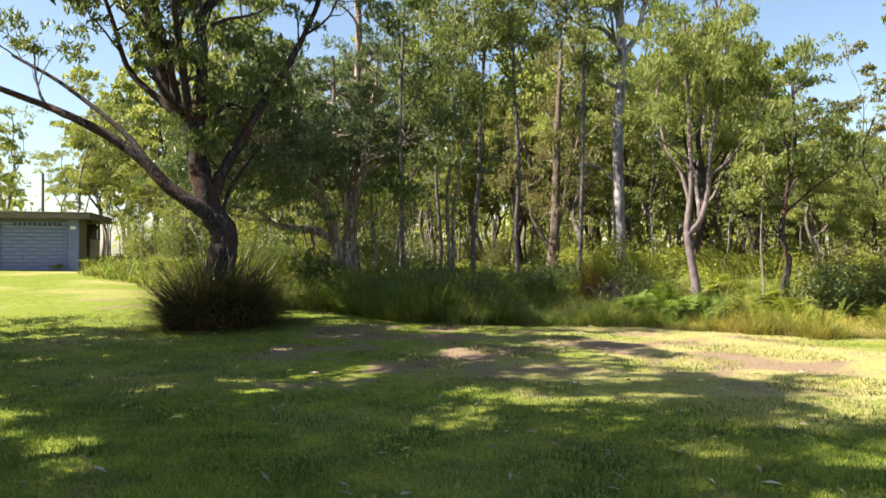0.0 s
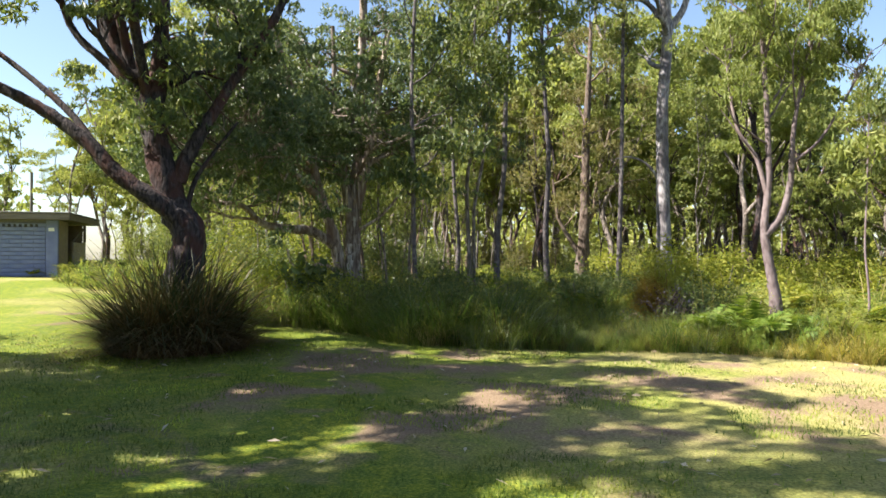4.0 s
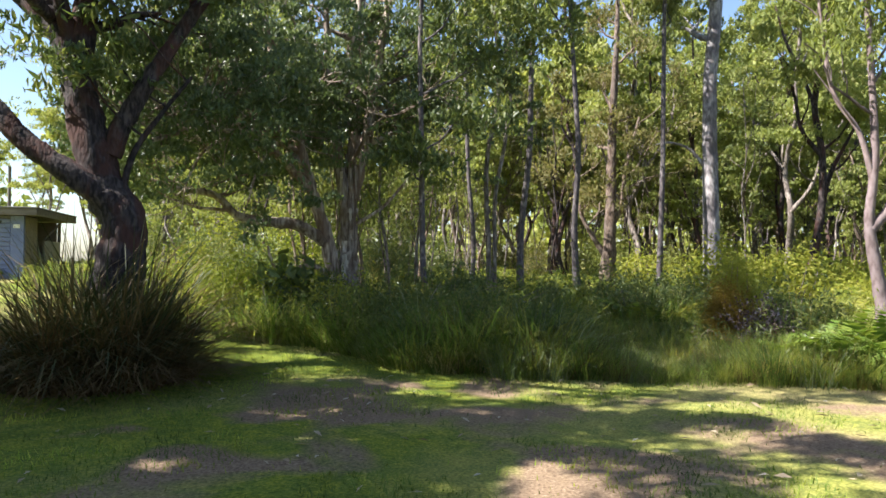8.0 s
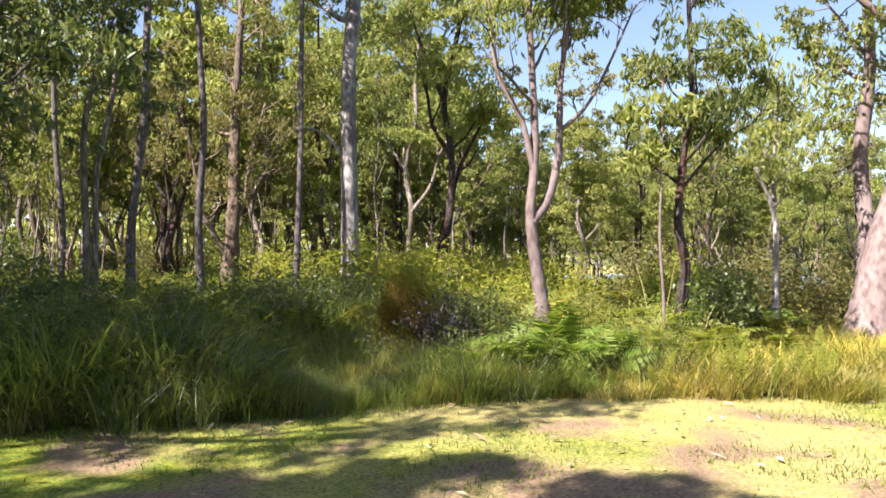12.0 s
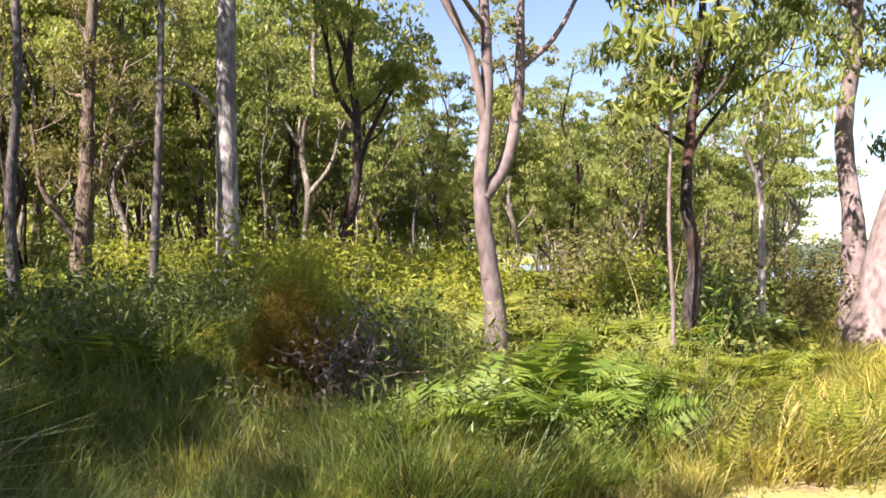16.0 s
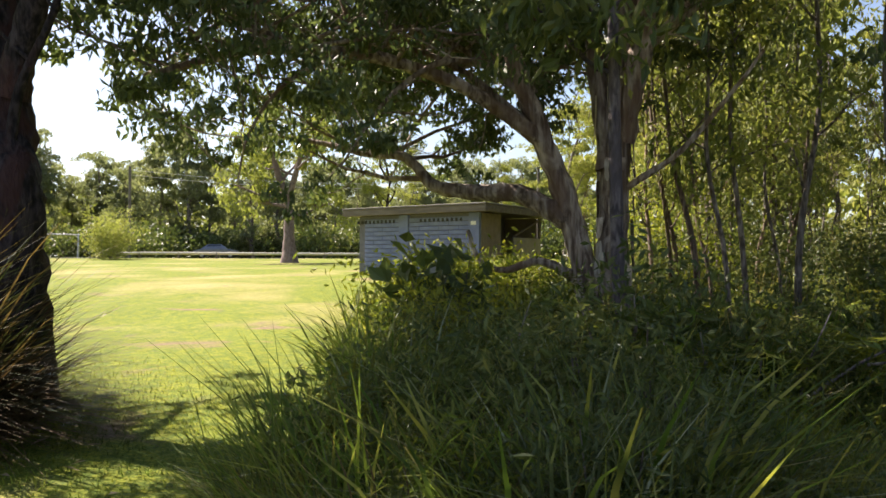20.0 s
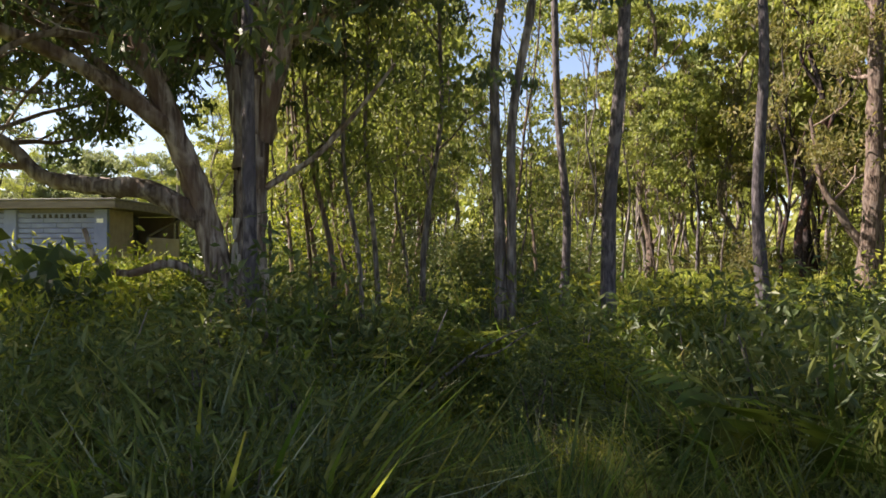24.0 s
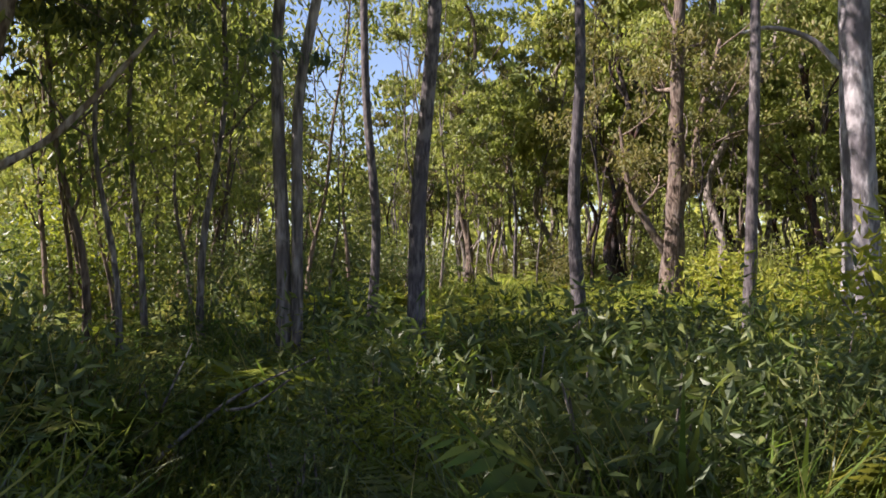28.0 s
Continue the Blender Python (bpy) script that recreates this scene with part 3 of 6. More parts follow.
# the rough-barked tree that stands in the sedge clump
make_tree("gum_tree", "dark rough-barked forking gum beside a sedge clump", at_ground(-4.55, 14.6),
          [([(0, 0, 0), (0.1, 0, 1.1), (0.17, 0, 1.75), (-0.08, 0, 2.2), (-0.28, 0, 2.85), (-0.38, 0, 3.3), (-0.5, 0, 3.85), (-0.72, 0, 4.2), (-0.95, 0, 4.55), (-1.3, 0.05, 5.6), (-1.5, 0.1, 7.6)], 0.29, 0.13, (7, 0.66)),
           ([(0.05, -0.1, 2.0), (-0.3, -0.25, 2.3), (-0.85, -0.35, 2.7), (-1.2, -0.4, 3.1), (-1.7, -0.45, 3.5), (-2.2, -0.5, 3.8), (-2.95, -0.5, 4.15), (-3.6, -0.45, 4.4), (-4.9, -0.5, 4.9)], 0.16, 0.05, (2, 0.8)),
           ([(-1.1, -0.38, 3.0), (-1.6, -0.2, 3.6), (-2.3, -0.1, 4.2), (-3.2, 0.0, 4.85), (-4.2, 0.2, 5.4)], 0.07, 0.03, (2, 0.85)),
           ([(-0.45, 0, 3.65), (-0.36, 0.0, 4.2), (-0.3, 0.0, 4.8), (-0.3, 0.05, 5.6), (-0.4, 0.1, 6.5), (-0.2, 0.2, 8.0)], 0.18, 0.06, (7, 0.5)),
           ([(-0.05, 0.05, 2.6), (0.1, 0.1, 3.0), (0.4, 0.2, 3.6), (0.7, 0.35, 4.2), (1.1, 0.5, 4.9), (1.7, 0.8, 6.2), (2.1, 1.0, 7.4)], 0.14, 0.04, (7, 0.45)),
           ([(0.1, 0, 2.0), (0.24, 0.05, 2.6), (0.5, 0.2, 3.1), (0.85, 0.3, 3.6)], 0.05, 0.02, 3),
           # Next three limbs go mostly above view, added for the shade they throw.
           ([(-0.5, 0, 3.85), (-0.4, -0.8, 5.0), (-0.2, -1.8, 6.1), (0.2, -2.6, 7.2)], 0.1, 0.03, (5, 0.6)),
           ([(-0.4, 0.1, 6.0), (0.1, 0.3, 7.2), (0.8, 0.2, 8.4), (1.4, 0.3, 9.6)], 0.08, 0.03, 9),
           ([(-0.72, 0, 4.2), (-1.0, -0.3, 5.8), (-1.2, -0.6, 7.2), (-1.3, -0.8, 9.0)], 0.09, 0.03, 10),
           ([(-0.7, 0, 4.1), (-1.2, 0.1, 4.5), (-1.8, 0.1, 5.1), (-2.1, 0, 6.1), (-2.5, 0, 7.2)], 0.09, 0.03, (5, 0.6)),
           # The last two, also high out of view, deepen the lawn's shade.
           ([(-1.3, 0.05, 5.6), (-2.0, -0.4, 6.6), (-2.7, -0.8, 7.6), (-3.2, -1.2, 8.6)], 0.09, 0.03, (8, 0.4)),
           ([(-1.5, 0.1, 7.4), (-1.9, 0.6, 8.6), (-2.6, 1.2, 9.6)], 0.08, 0.03, (9, 0.3))],
          M["bark_dark"], M["leaf_dark"], 11, boughs=7, twigs=3, per=95, leaf_len=0.17, leaf_w=0.052, crown=(0.5, 1.0), reach=1.8, bumps=0.07, sides=16, clump=0.42)

# the many-stemmed paperbark
PB = (-2.66, 19.95)
make_tree("paperbark_tree", "old paperbark with flaking bark and several leaning stems", at_ground(*PB),
          [([(0.12, 0, 0), (0.13, 0, 0.8), (0.1, 0.05, 1.6), (0.12, 0.1, 2.6), (0.2, 0.15, 3.6), (0.15, 0.3, 5.0), (0.3, 0.4, 7.0), (0.2, 0.5, 9.5)], 0.2, 0.08, (9, 0.56)),
           ([(0.0, -0.1, 0.1), (-0.1, -0.15, 0.9), (-0.26, -0.25, 1.75), (-0.5, -0.45, 2.6), (-0.72, -0.68, 3.5), (-1.0, -0.9, 4.6), (-1.5, -1.2, 6.5)], 0.17, 0.07, (8, 0.6)),
           ([(-0.25, -0.25, 1.65), (-0.75, -0.5, 1.95), (-1.3, -0.75, 2.0), (-1.75, -0.95, 2.1), (-2.1, -1.1, 2.45), (-2.7, -1.3, 2.55), (-3.4, -1.6, 2.75), (-4.1, -2.0, 2.9)], 0.13, 0.02, 7),
           ([(-0.45, -0.4, 2.5), (-0.9, -1.4, 3.1), (-1.3, -2.5, 3.3), (-1.6, -3.4, 3.2), (-1.9, -4.2, 2.9)], 0.09, 0.03, (16, 0.4)),
           ([(-0.15, -0.2, 1.0), (-0.5, -0.45, 1.2), (-0.85, -0.65, 1.1), (-1.1, -0.8, 1.2), (-1.2, -0.9, 1.55)], 0.06, 0.02, 0),
           ([(0.15, 0.1, 2.5), (0.45, 0.1, 3.6), (0.6, 0.1, 4.8), (0.9, 0.2, 6.6)], 0.15, 0.06, (8, 0.56)),
           ([(0.1, 0.0, 2.2), (-0.1, 0.0, 3.4), (-0.3, 0.1, 4.8), (-0.4, 0.2, 6.8)], 0.13, 0.05, (8, 0.56)),
           ([(0.25, 0.1, 2.0), (0.75, 0.3, 2.35), (1.2, 0.5, 2.9), (1.5, 0.6, 3.3)], 0.04, 0.015, 0),
           ([(-0.6, -0.55, 3.0), (-1.0, -1.1, 3.5), (-1.3, -1.8, 3.7), (-1.5, -2.5, 3.6)], 0.05, 0.012, (8, 0.35)),
           ([(-0.7, -0.65, 3.4), (-1.5, -0.7, 3.7), (-2.3, -0.8, 3.8), (-3.0, -0.9, 3.6)], 0.05, 0.012, (12, 0.3)),
           ([(0.2, 0.0, 3.2), (0.6, -0.6, 3.7), (0.9, -1.2, 3.8), (1.1, -1.8, 3.7)], 0.045, 0.012, (10, 0.35)),
           ([(0.3, 0.2, 3.4), (0.9, 0.5, 3.9), (1.6, 0.6, 4.1), (2.3, 0.6, 4.0)], 0.045, 0.012, (10, 0.35)),
           ([(-0.5, -0.4, 2.6), (-1.2, 0.2, 3.3), (-2.0, 0.8, 3.8), (-2.8, 1.1, 3.7)], 0.06, 0.012, (12, 0.3)),
           ([(-1.0, -0.9, 4.4), (-1.4, -2.2, 4.2), (-1.9, -3.3, 3.7), (-2.4, -4.1, 3.0)], 0.06, 0.012, (14, 0.3)),
           ([(-0.5, -0.45, 2.6), (-1.2, -1.2, 3.4), (-1.8, -1.9, 3.6), (-2.4, -2.5, 3.4)], 0.05, 0.012, (12, 0.35)),
           ([(-1.3, -2.5, 3.3), (-1.6, -3.0, 2.95), (-1.75, -3.3, 2.45), (-1.8, -3.4, 1.95)], 0.03, 0.008, (6, 0.3)),
           ([(-2.4, -0.05, 3.7), (-3.0, -0.2, 3.1), (-3.4, -0.4, 2.3)], 0.03, 0.008, (6, 0.3)),
           ([(-0.7, -0.6, 3.3), (-0.9, -1.5, 3.3), (-1.0, -2.2, 2.8), (-1.05, -2.7, 2.1)], 0.05, 0.01, (6, 0.4)),
           ([(-0.7, -0.6, 3.3), (-1.8, -0.2, 3.7), (-2.8, 0.0, 3.7), (-3.7, 0.1, 3.2)], 0.06, 0.012, (12, 0.3)),
           ([(0.0, 0.1, 3.0), (-0.6, 0.9, 3.7), (-1.1, 1.7, 4.2), (-1.6, 2.5, 4.2)], 0.06, 0.012, (9, 0.3))],
          M["bark_paper"], M["leaf_paper"], 12, boughs=9, twigs=4, per=112, leaf_len=0.11, leaf_w=0.042, clump=0.36, crown=(0.48, 1.0), reach=1.7, rise=0.2, bumps=0.1)

def bark_strips(at, n, seed, r, top):
    """Loose papery strips that hang from the trunk."""
    rng = np.random.default_rng(seed)
    ob = bpy.data.objects["paperbark_tree"]
    for k in range(n):
        a, z, ln, w = rng.uniform(0, 2 * np.pi), rng.uniform(0.4, top), rng.uniform(0.2, 0.6), rng.uniform(0.02, 0.06)
        f = np.linspace(0, 1, 6)
        rad = r * (1.06 - 0.1 * z / top) + 0.1 * rng.uniform(0.3, 1) * np.maximum(f - 0.45, 0) ** 1.5
        c = np.stack([0.12 + rad * math.cos(a), 0.04 + rad * math.sin(a), z - ln * f], -1)
        s = np.array([-math.sin(a), math.cos(a), 0]) * w * (1 - 0.5 * f[:, None])
        rows = np.stack([c - s, c + s], 1).reshape(-1, 3)
        b = Buf()
        b.add(rows, [(2 * i, 2 * i + 1, 2 * i + 3, 2 * i + 2) for i in range(5)])
        part("bark_strip", b.mesh("bark_strip", M["bark_pale" if k % 3 == 0 else "bark_paper"], True), ob)


bark_strips(PB, 48, 36, 0.212, 3.4)



def peeled_patches():
    """Bright inner bark laid bare where the outer layers have peeled off."""
    ob = bpy.data.objects["paperbark_tree"]
    for a, z0, z1, w in ((-100, 1.42, 1.0, 0.05), (-112, 1.25, 0.92, 0.035), (-88, 1.3, 1.12, 0.03), (-75, 2.3, 2.05, 0.03)):
        f, c = np.linspace(0, 1, 7), radians(a)
        rad = 0.222 - 0.004 * z0 + 0.02 * np.sin(f * math.pi)
        p = np.stack([0.13 + rad * math.cos(c), 0.03 + rad * math.sin(c), z0 + (z1 - z0) * f], -1)
        s = np.array([-math.sin(c), math.cos(c), 0]) * (w * np.sin(0.4 + 2.4 * f) * (1 + 0.3 * np.sin(9 * f)))[:, None]
        b = Buf()
        b.add(np.stack([p - s, p + s], 1).reshape(-1, 3), [(2 * i, 2 * i + 1, 2 * i + 3, 2 * i + 2) for i in range(6)])
        part("bark_patch", b.mesh("bark_patch", M["bark_pale"], True), ob, "cream inner bark laid bare")


peeled_patches()

# slim trunks at the forest's edge
make_tree("sapling", "slim smooth purple-grey sapling beside the paperbark", at_ground(-0.96, 17.9),
          [([(0.12, -0.05, 0), (0.06, -0.03, 0.7), (-0.02, 0, 1.2), (-0.05, 0, 2.2), (-0.06, 0, 3.2), (-0.1, 0.1, 5), (0, 0.2, 7.5)], 0.062, 0.035, 6)],
          M["bark_slate"], M["leaf_dark"], 13, twigs=4, per=12, crown=(0.6, 1.0), reach=1.2, bumps=0.02)
make_tree("twin_stem_tree", "tree with two slim grey stems rising from one foot", at_ground(0.18, 20.05),
          [([(0, 0, 0), (-0.02, 0, 1.4), (-0.07, 0, 2.6), (-0.05, 0, 3.4), (0.15, 0, 4.6), (0.1, 0.1, 6.5), (0.2, 0.2, 9)], 0.058, 0.03, 7),
           ([(0.09, 0.0, 0.1), (0.09, 0, 1.6), (0.1, 0, 2.6), (0.28, 0, 3.6), (0.4, 0, 4.6), (0.6, 0.1, 6.5), (0.7, 0.2, 8.5)], 0.048, 0.028, 7)],
          M["bark_grey"], M["leaf_mid"], 14, twigs=4, per=13, crown=(0.68, 1.0), reach=1.4, bumps=0.03)
for (x, y, h, dx, r, sd, leaf) in ((0.9, 21.5, 11, 0.5, 0.08, 21, "leaf_mid"), (2.53, 24.1, 12, -0.3, 0.085, 22, "leaf_mid"), (4.52, 24.3, 11.5, 0.25, 0.075, 23, "leaf_mid"), (-0.17, 23.85, 10, -0.2, 0.06, 34, "leaf_mid")):
    make_tree("slim_gum", "straight slim grey gum trunk rising from ferns", at_ground(x, y), [(lean_stem(h, dx, 0.2, 0.05, sd, 7), r, 0.04, 9)],
              M["bark_slate"], M[leaf], sd, twigs=4, per=13, crown=(0.6, 1.0), reach=1.5, group="slim gums at the forest edge", bumps=0.025)
make_tree("white_gum", "tall gum with pale mottled white and grey bark", at_ground(5.96, 24.6),
          [([(0, 0, 0), (-0.02, 0, 2), (-0.05, 0, 4), (-0.05, 0, 6), (0.1, 0, 8), (0, 0, 10), (0.3, 0, 13)], 0.22, 0.13, 6),
           ([(0.0, 0, 8.0), (0.6, 0.1, 8.8), (0.9, 0.1, 10), (1.4, 0.2, 12)], 0.13, 0.05, 6),
           ([(0.0, 0, 8.4), (-0.6, 0, 9.0), (-1.3, 0, 9.1), (-2.0, 0, 9.8)], 0.09, 0.03, 5),
           ([(-0.05, 0, 3.6), (-0.5, 0.1, 4.2), (-1.0, 0.1, 4.4), (-1.4, 0.1, 4.35)], 0.05, 0.02, 0)],
          M["bark_white"], M["leaf_mid"], 24, twigs=3, per=110, crown=(0.6, 1.0), reach=2.0, bumps=0.03, leaf_len=0.18, sides=16, clump=0.5)
make_tree("forked_gum", "slender pinkish gum forking low, with bare limbs below a light crown", at_ground(5.75, 16.9),
          [([(0.1, 0, 0), (0.1, 0, 0.7), (0.02, 0, 1.2), (-0.08, 0, 1.8), (-0.1, 0, 2.2), (-0.02, 0, 3.0), (0.0, 0.1, 4.2), (-0.1, 0.2, 6.9)], 0.125, 0.04, 6),
           ([(-0.09, 0, 1.95), (0.2, 0, 2.3), (0.38, 0, 2.9), (0.42, 0, 3.5), (0.55, 0.1, 4.3), (0.9, 0.1, 6.0)], 0.085, 0.03, 6),
           ([(0.42, 0, 3.3), (0.9, 0, 3.7), (1.3, 0, 4.3), (1.9, 0, 5.4)], 0.035, 0.015, 4),
           ([(-0.05, 0, 2.7), (-0.25, 0, 3.4), (-0.6, 0.1, 4.1), (-0.8, 0.1, 5.6)], 0.05, 0.02, 5),
           ([(-0.3, 0, 3.5), (-0.55, -0.1, 3.75), (-0.95, -0.1, 4.3)], 0.02, 0.008, 0)],
          M["bark_pink"], M["leaf_light"], 25, twigs=3, per=120, crown=(0.82, 1.0), reach=1.3, bumps=0.04, leaf_len=0.15, leaf_w=0.04, droop=1.0, rise=0.9, clump=0.42)
make_tree("wavy_tree", "small dark tree with a winding trunk", at_ground(7.4, 15.75),
          [([(0, 0, 0), (-0.02, 0, 0.8), (0.05, 0, 1.4), (-0.08, 0, 1.9), (-0.05, 0, 2.4), (0.05, 0, 3.0), (0.2, 0, 3.8), (0.15, 0, 5.2)], 0.09, 0.03, 6),
           ([(-0.05, 0, 2.4), (0.3, 0.1, 2.65), (0.7, 0.1, 3.0), (1.2, 0.2, 3.3)], 0.03, 0.012, 4)],
          M["bark_dark"], M["leaf_mid"], 26, twigs=3, per=100, crown=(0.6, 1.0), reach=1.0, bumps=0.07, leaf_len=0.14, leaf_w=0.04, droop=0.9, clump=0.36)
make_tree("leaning_gum", "stout leaning gum with smooth pinkish bark", at_ground(12.3, 16.1),
          [([(-0.04, 0.03, 0), (0.04, -0.03, 0.8), (0.2, -0.2, 1.9), (0.58, -0.53, 3.4), (0.93, -0.86, 4.75), (1.43, -1.32, 5.9), (1.8, -1.6, 8), (1.9, -1.5, 11)], 0.37, 0.17, 7),
           ([(0.68, -0.6, 3.6), (0.62, -0.55, 4.3), (0.66, -0.55, 5.1), (0.8, -0.6, 6.2), (0.5, -0.2, 8.5)], 0.22, 0.09, 7),
           ([(0.66, -0.55, 5.0), (0.3, -0.2, 5.7), (-0.3, 0.2, 6.5), (-0.8, 0.4, 8)], 0.1, 0.04, 6),
           ([(1.2, -1.1, 5.3), (1.9, -1.4, 5.9), (2.7, -1.6, 6.3), (3.6, -1.9, 6.4)], 0.12, 0.04, 6)],
          M["bark_pink"], M["leaf_mid"], 27, twigs=3, per=150, crown=(0.7, 1.0), reach=1.8, bumps=0.03, sides=18, clump=0.55)
make_tree("rough_gum", "rough grey gum standing behind the leaning one", at_ground(14.0, 17.2),
          [(lean_stem(9, 0.5, 0.3, 0.12, 28), 0.22, 0.06, 8)], M["bark_pink"], M["leaf_mid"], 28, twigs=3, per=120, crown=(0.5, 1.0), reach=1.6, bumps=0.06, clump=0.5)
make_tree("shore_tree", "thin dark tree at the lake's shore", at_ground(16.8, 17.1),
          [(lean_stem(5.5, 0.2, 0.3, 0.05, 29), 0.06, 0.02, 5)], M["bark_dark"], M["leaf_dark"], 29, twigs=3, per=8, crown=(0.6, 1.0), reach=1.0, spread=0.2)
make_tree("shore_tree", "leafy dark tree overhanging the lake's shore", at_ground(19.0, 14.8),
          [(lean_stem(8, -0.3, 0.2, 0.15, 30), 0.14, 0.04, 9)], M["bark_dark"], M["leaf_dark"], 30, twigs=4, per=12, crown=(0.3, 1.0), reach=2.2, spread=0.3)
make_tree("red_gum", "gum with shaggy reddish bark at its foot", at_ground(4.85, 32.6),
          [(lean_stem(11, 0.3, 0.3, 0.12, 31), 0.27, 0.07, 8),
           ([(0, 0, 1.4), (-0.5, 0, 2.2), (-0.9, 0, 3.0), (-1.1, 0.1, 4.5)], 0.12, 0.04, 4),
           ([(0.05, 0, 2.2), (0.5, 0, 3.2), (0.7, 0, 4.6), (1.2, 0, 6.5)], 0.11, 0.04, 5)],
          M["bark_red"], M["leaf_olive"], 31, twigs=4, per=10, crown=(0.5, 1.0), reach=1.8, bumps=0.12, leaf_len=0.16)
make_tree("sapling", "pale bare sapling stem among sunlit grass", at_ground(6.8, 15.55),
          [([(0, 0, 0), (0.03, 0, 0.9), (-0.03, 0, 1.7), (0.0, 0, 2.6), (0.05, 0, 4)], 0.025, 0.012, 4)],
          M["bark_pink"], M["leaf_light"], 32, twigs=3, per=6, crown=(0.75, 1.0), reach=0.5, spread=0.15, bumps=0.02)
make_tree("sapling", "young pale-stemmed gum with a forked top", at_ground(11.5, 17.4),
          [([(0, 0, 0), (0.05, 0, 1.5), (0.0, 0, 2.4), (-0.5, 0, 3.2)], 0.075, 0.03, 3), ([(0.0, 0, 2.4), (0.05, 0, 3.4), (0.2, 0, 5.0)], 0.05, 0.02, 5)],
          M["bark_white"], M["leaf_light"], 33, twigs=3, per=9, crown=(0.7, 1.0), reach=1.2, droop=1.0)

# tall trees west of the lawn, never in view, placed so their crowns shade it
SHADE = make_tree("shade_tree", "tall broad-crowned gum out of view on the lawn's west side", at_ground(-10.8, 5.4), [(lean_stem(13, 0.4, 0.3, 0.2, 41), 0.4, 0.12, 12)],
                  M["bark_dark"], M["leaf_dark"], 41, twigs=5, per=165, crown=(0.4, 1.0), reach=3.6, leaf_len=0.3, leaf_w=0.13, group="shade trees on the lawn", clump=0.8)
for x, y, a, s in ((-13.3, 9.3, 70, 0.86), (-10.5, 1.5, 160, 1.05), (-7.4, 1.2, 20, 0.8), (-12.0, -2.5, 250, 1.05), (-8.2, 10.3, 200, 0.74), (-8.7, 8.3, 300, 0.7)):
    copy_thing(SHADE, pose(*at_ground(x, y), 0, 0, a) @ Matrix.Scale(s, 4))


# ---- forest behind ----
def forest_kind(seed, h, r, bark, leaf, crown0, reach, n, leaf_len=0.17, leaf_w=0.07, per=170, rise=0.7, twigs=3):
    """A crooked leader with two or three rising limbs."""
    rng = np.random.default_rng(seed + 500)
    lead = lean_stem(h, 0.6, 0.4, 0.24, seed, 9)
    stems = [(lead, r * 0.85, 0.04, max(n // 2, 3))]
    for k in range(3):
        i = 2 + k
        p, out, up = np.array(lead[i]), outward(rng, 0), h * rng.uniform(0.2, 0.38)
        side = rng.uniform(0.5, 1.3)
        bend = rng.normal(size=(3, 3)) * (0.12, 0.12, 0.1)
        pts = [p - (0, 0, 0.05), p + out * side * 0.5 + (0, 0, up * 0.3) + bend[0], p + out * side * 0.85 + (0, 0, up * 0.65) + bend[1], p + out * side * 1.2 + (0, 0, up) + bend[2]]
        stems.append(([tuple(q) for q in pts], r * (0.55 - 0.08 * k), 0.025, max(n // 3, 2)))
    return make_tree("forest_gum", "slender crooked forest gum with an open crown", (0, 0, -40), stems, bark, leaf, seed,
                     twigs=twigs, per=per, spread=0.34, leaf_len=leaf_len, leaf_w=leaf_w, crown=(crown0, 1.0), reach=reach * 0.9, rise=rise,
                     group="forest gums", sides=8, bumps=0.06, clump=0.62)


LOOKS = [(51, 11, 0.13, "bark_grey", "leaf_light", 0.42, 1.9, 9), (52, 12, 0.16, "bark_dark", "leaf_light", 0.42, 2.1, 9), (53, 9, 0.1, "bark_grey", "leaf_light", 0.38, 1.7, 9),
         (54, 13, 0.17, "bark_grey", "leaf_light", 0.45, 2.3, 9), (55, 8, 0.09, "bark_dark", "leaf_light", 0.34, 1.6, 9), (56, 12, 0.15, "bark_red", "leaf_light", 0.42, 2.2, 9)]
KINDS = [forest_kind(a, h, r, M[b], M[c], d, e, n) for a, h, r, b, c, d, e, n in LOOKS]
# Far kinds all get the light leaf colour, making up for shade between crowns.
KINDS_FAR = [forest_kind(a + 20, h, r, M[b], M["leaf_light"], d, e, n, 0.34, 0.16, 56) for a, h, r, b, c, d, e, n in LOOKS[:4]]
FRONT = [(-4.55, 14.6), PB, (-0.96, 17.9), (0.18, 20.05), (0.9, 21.5), (2.53, 24.1), (4.52, 24.3), (-0.17, 23.85), (5.95, 24.6), (5.75, 16.9), (7.4, 15.75), (12.3, 16.1), (4.85, 32.6), (14.0, 17.2), (11.5, 17.4)]


def in_forest(x, y):
    if y < 22 or y < 10.6 + (x - 0.5) * 0.55:
        return False
    west = -4.5 - 0.42 * (y - 20) if y < 46 else -0.47 * y
    return max(west, -46) < x < 46


def in_glade(x, y):
    """The sunny clearing full of bracken."""
    return ((x - 2.5) / 9.0) ** 2 + ((y - 29.0) / 4.8) ** 2 < 1


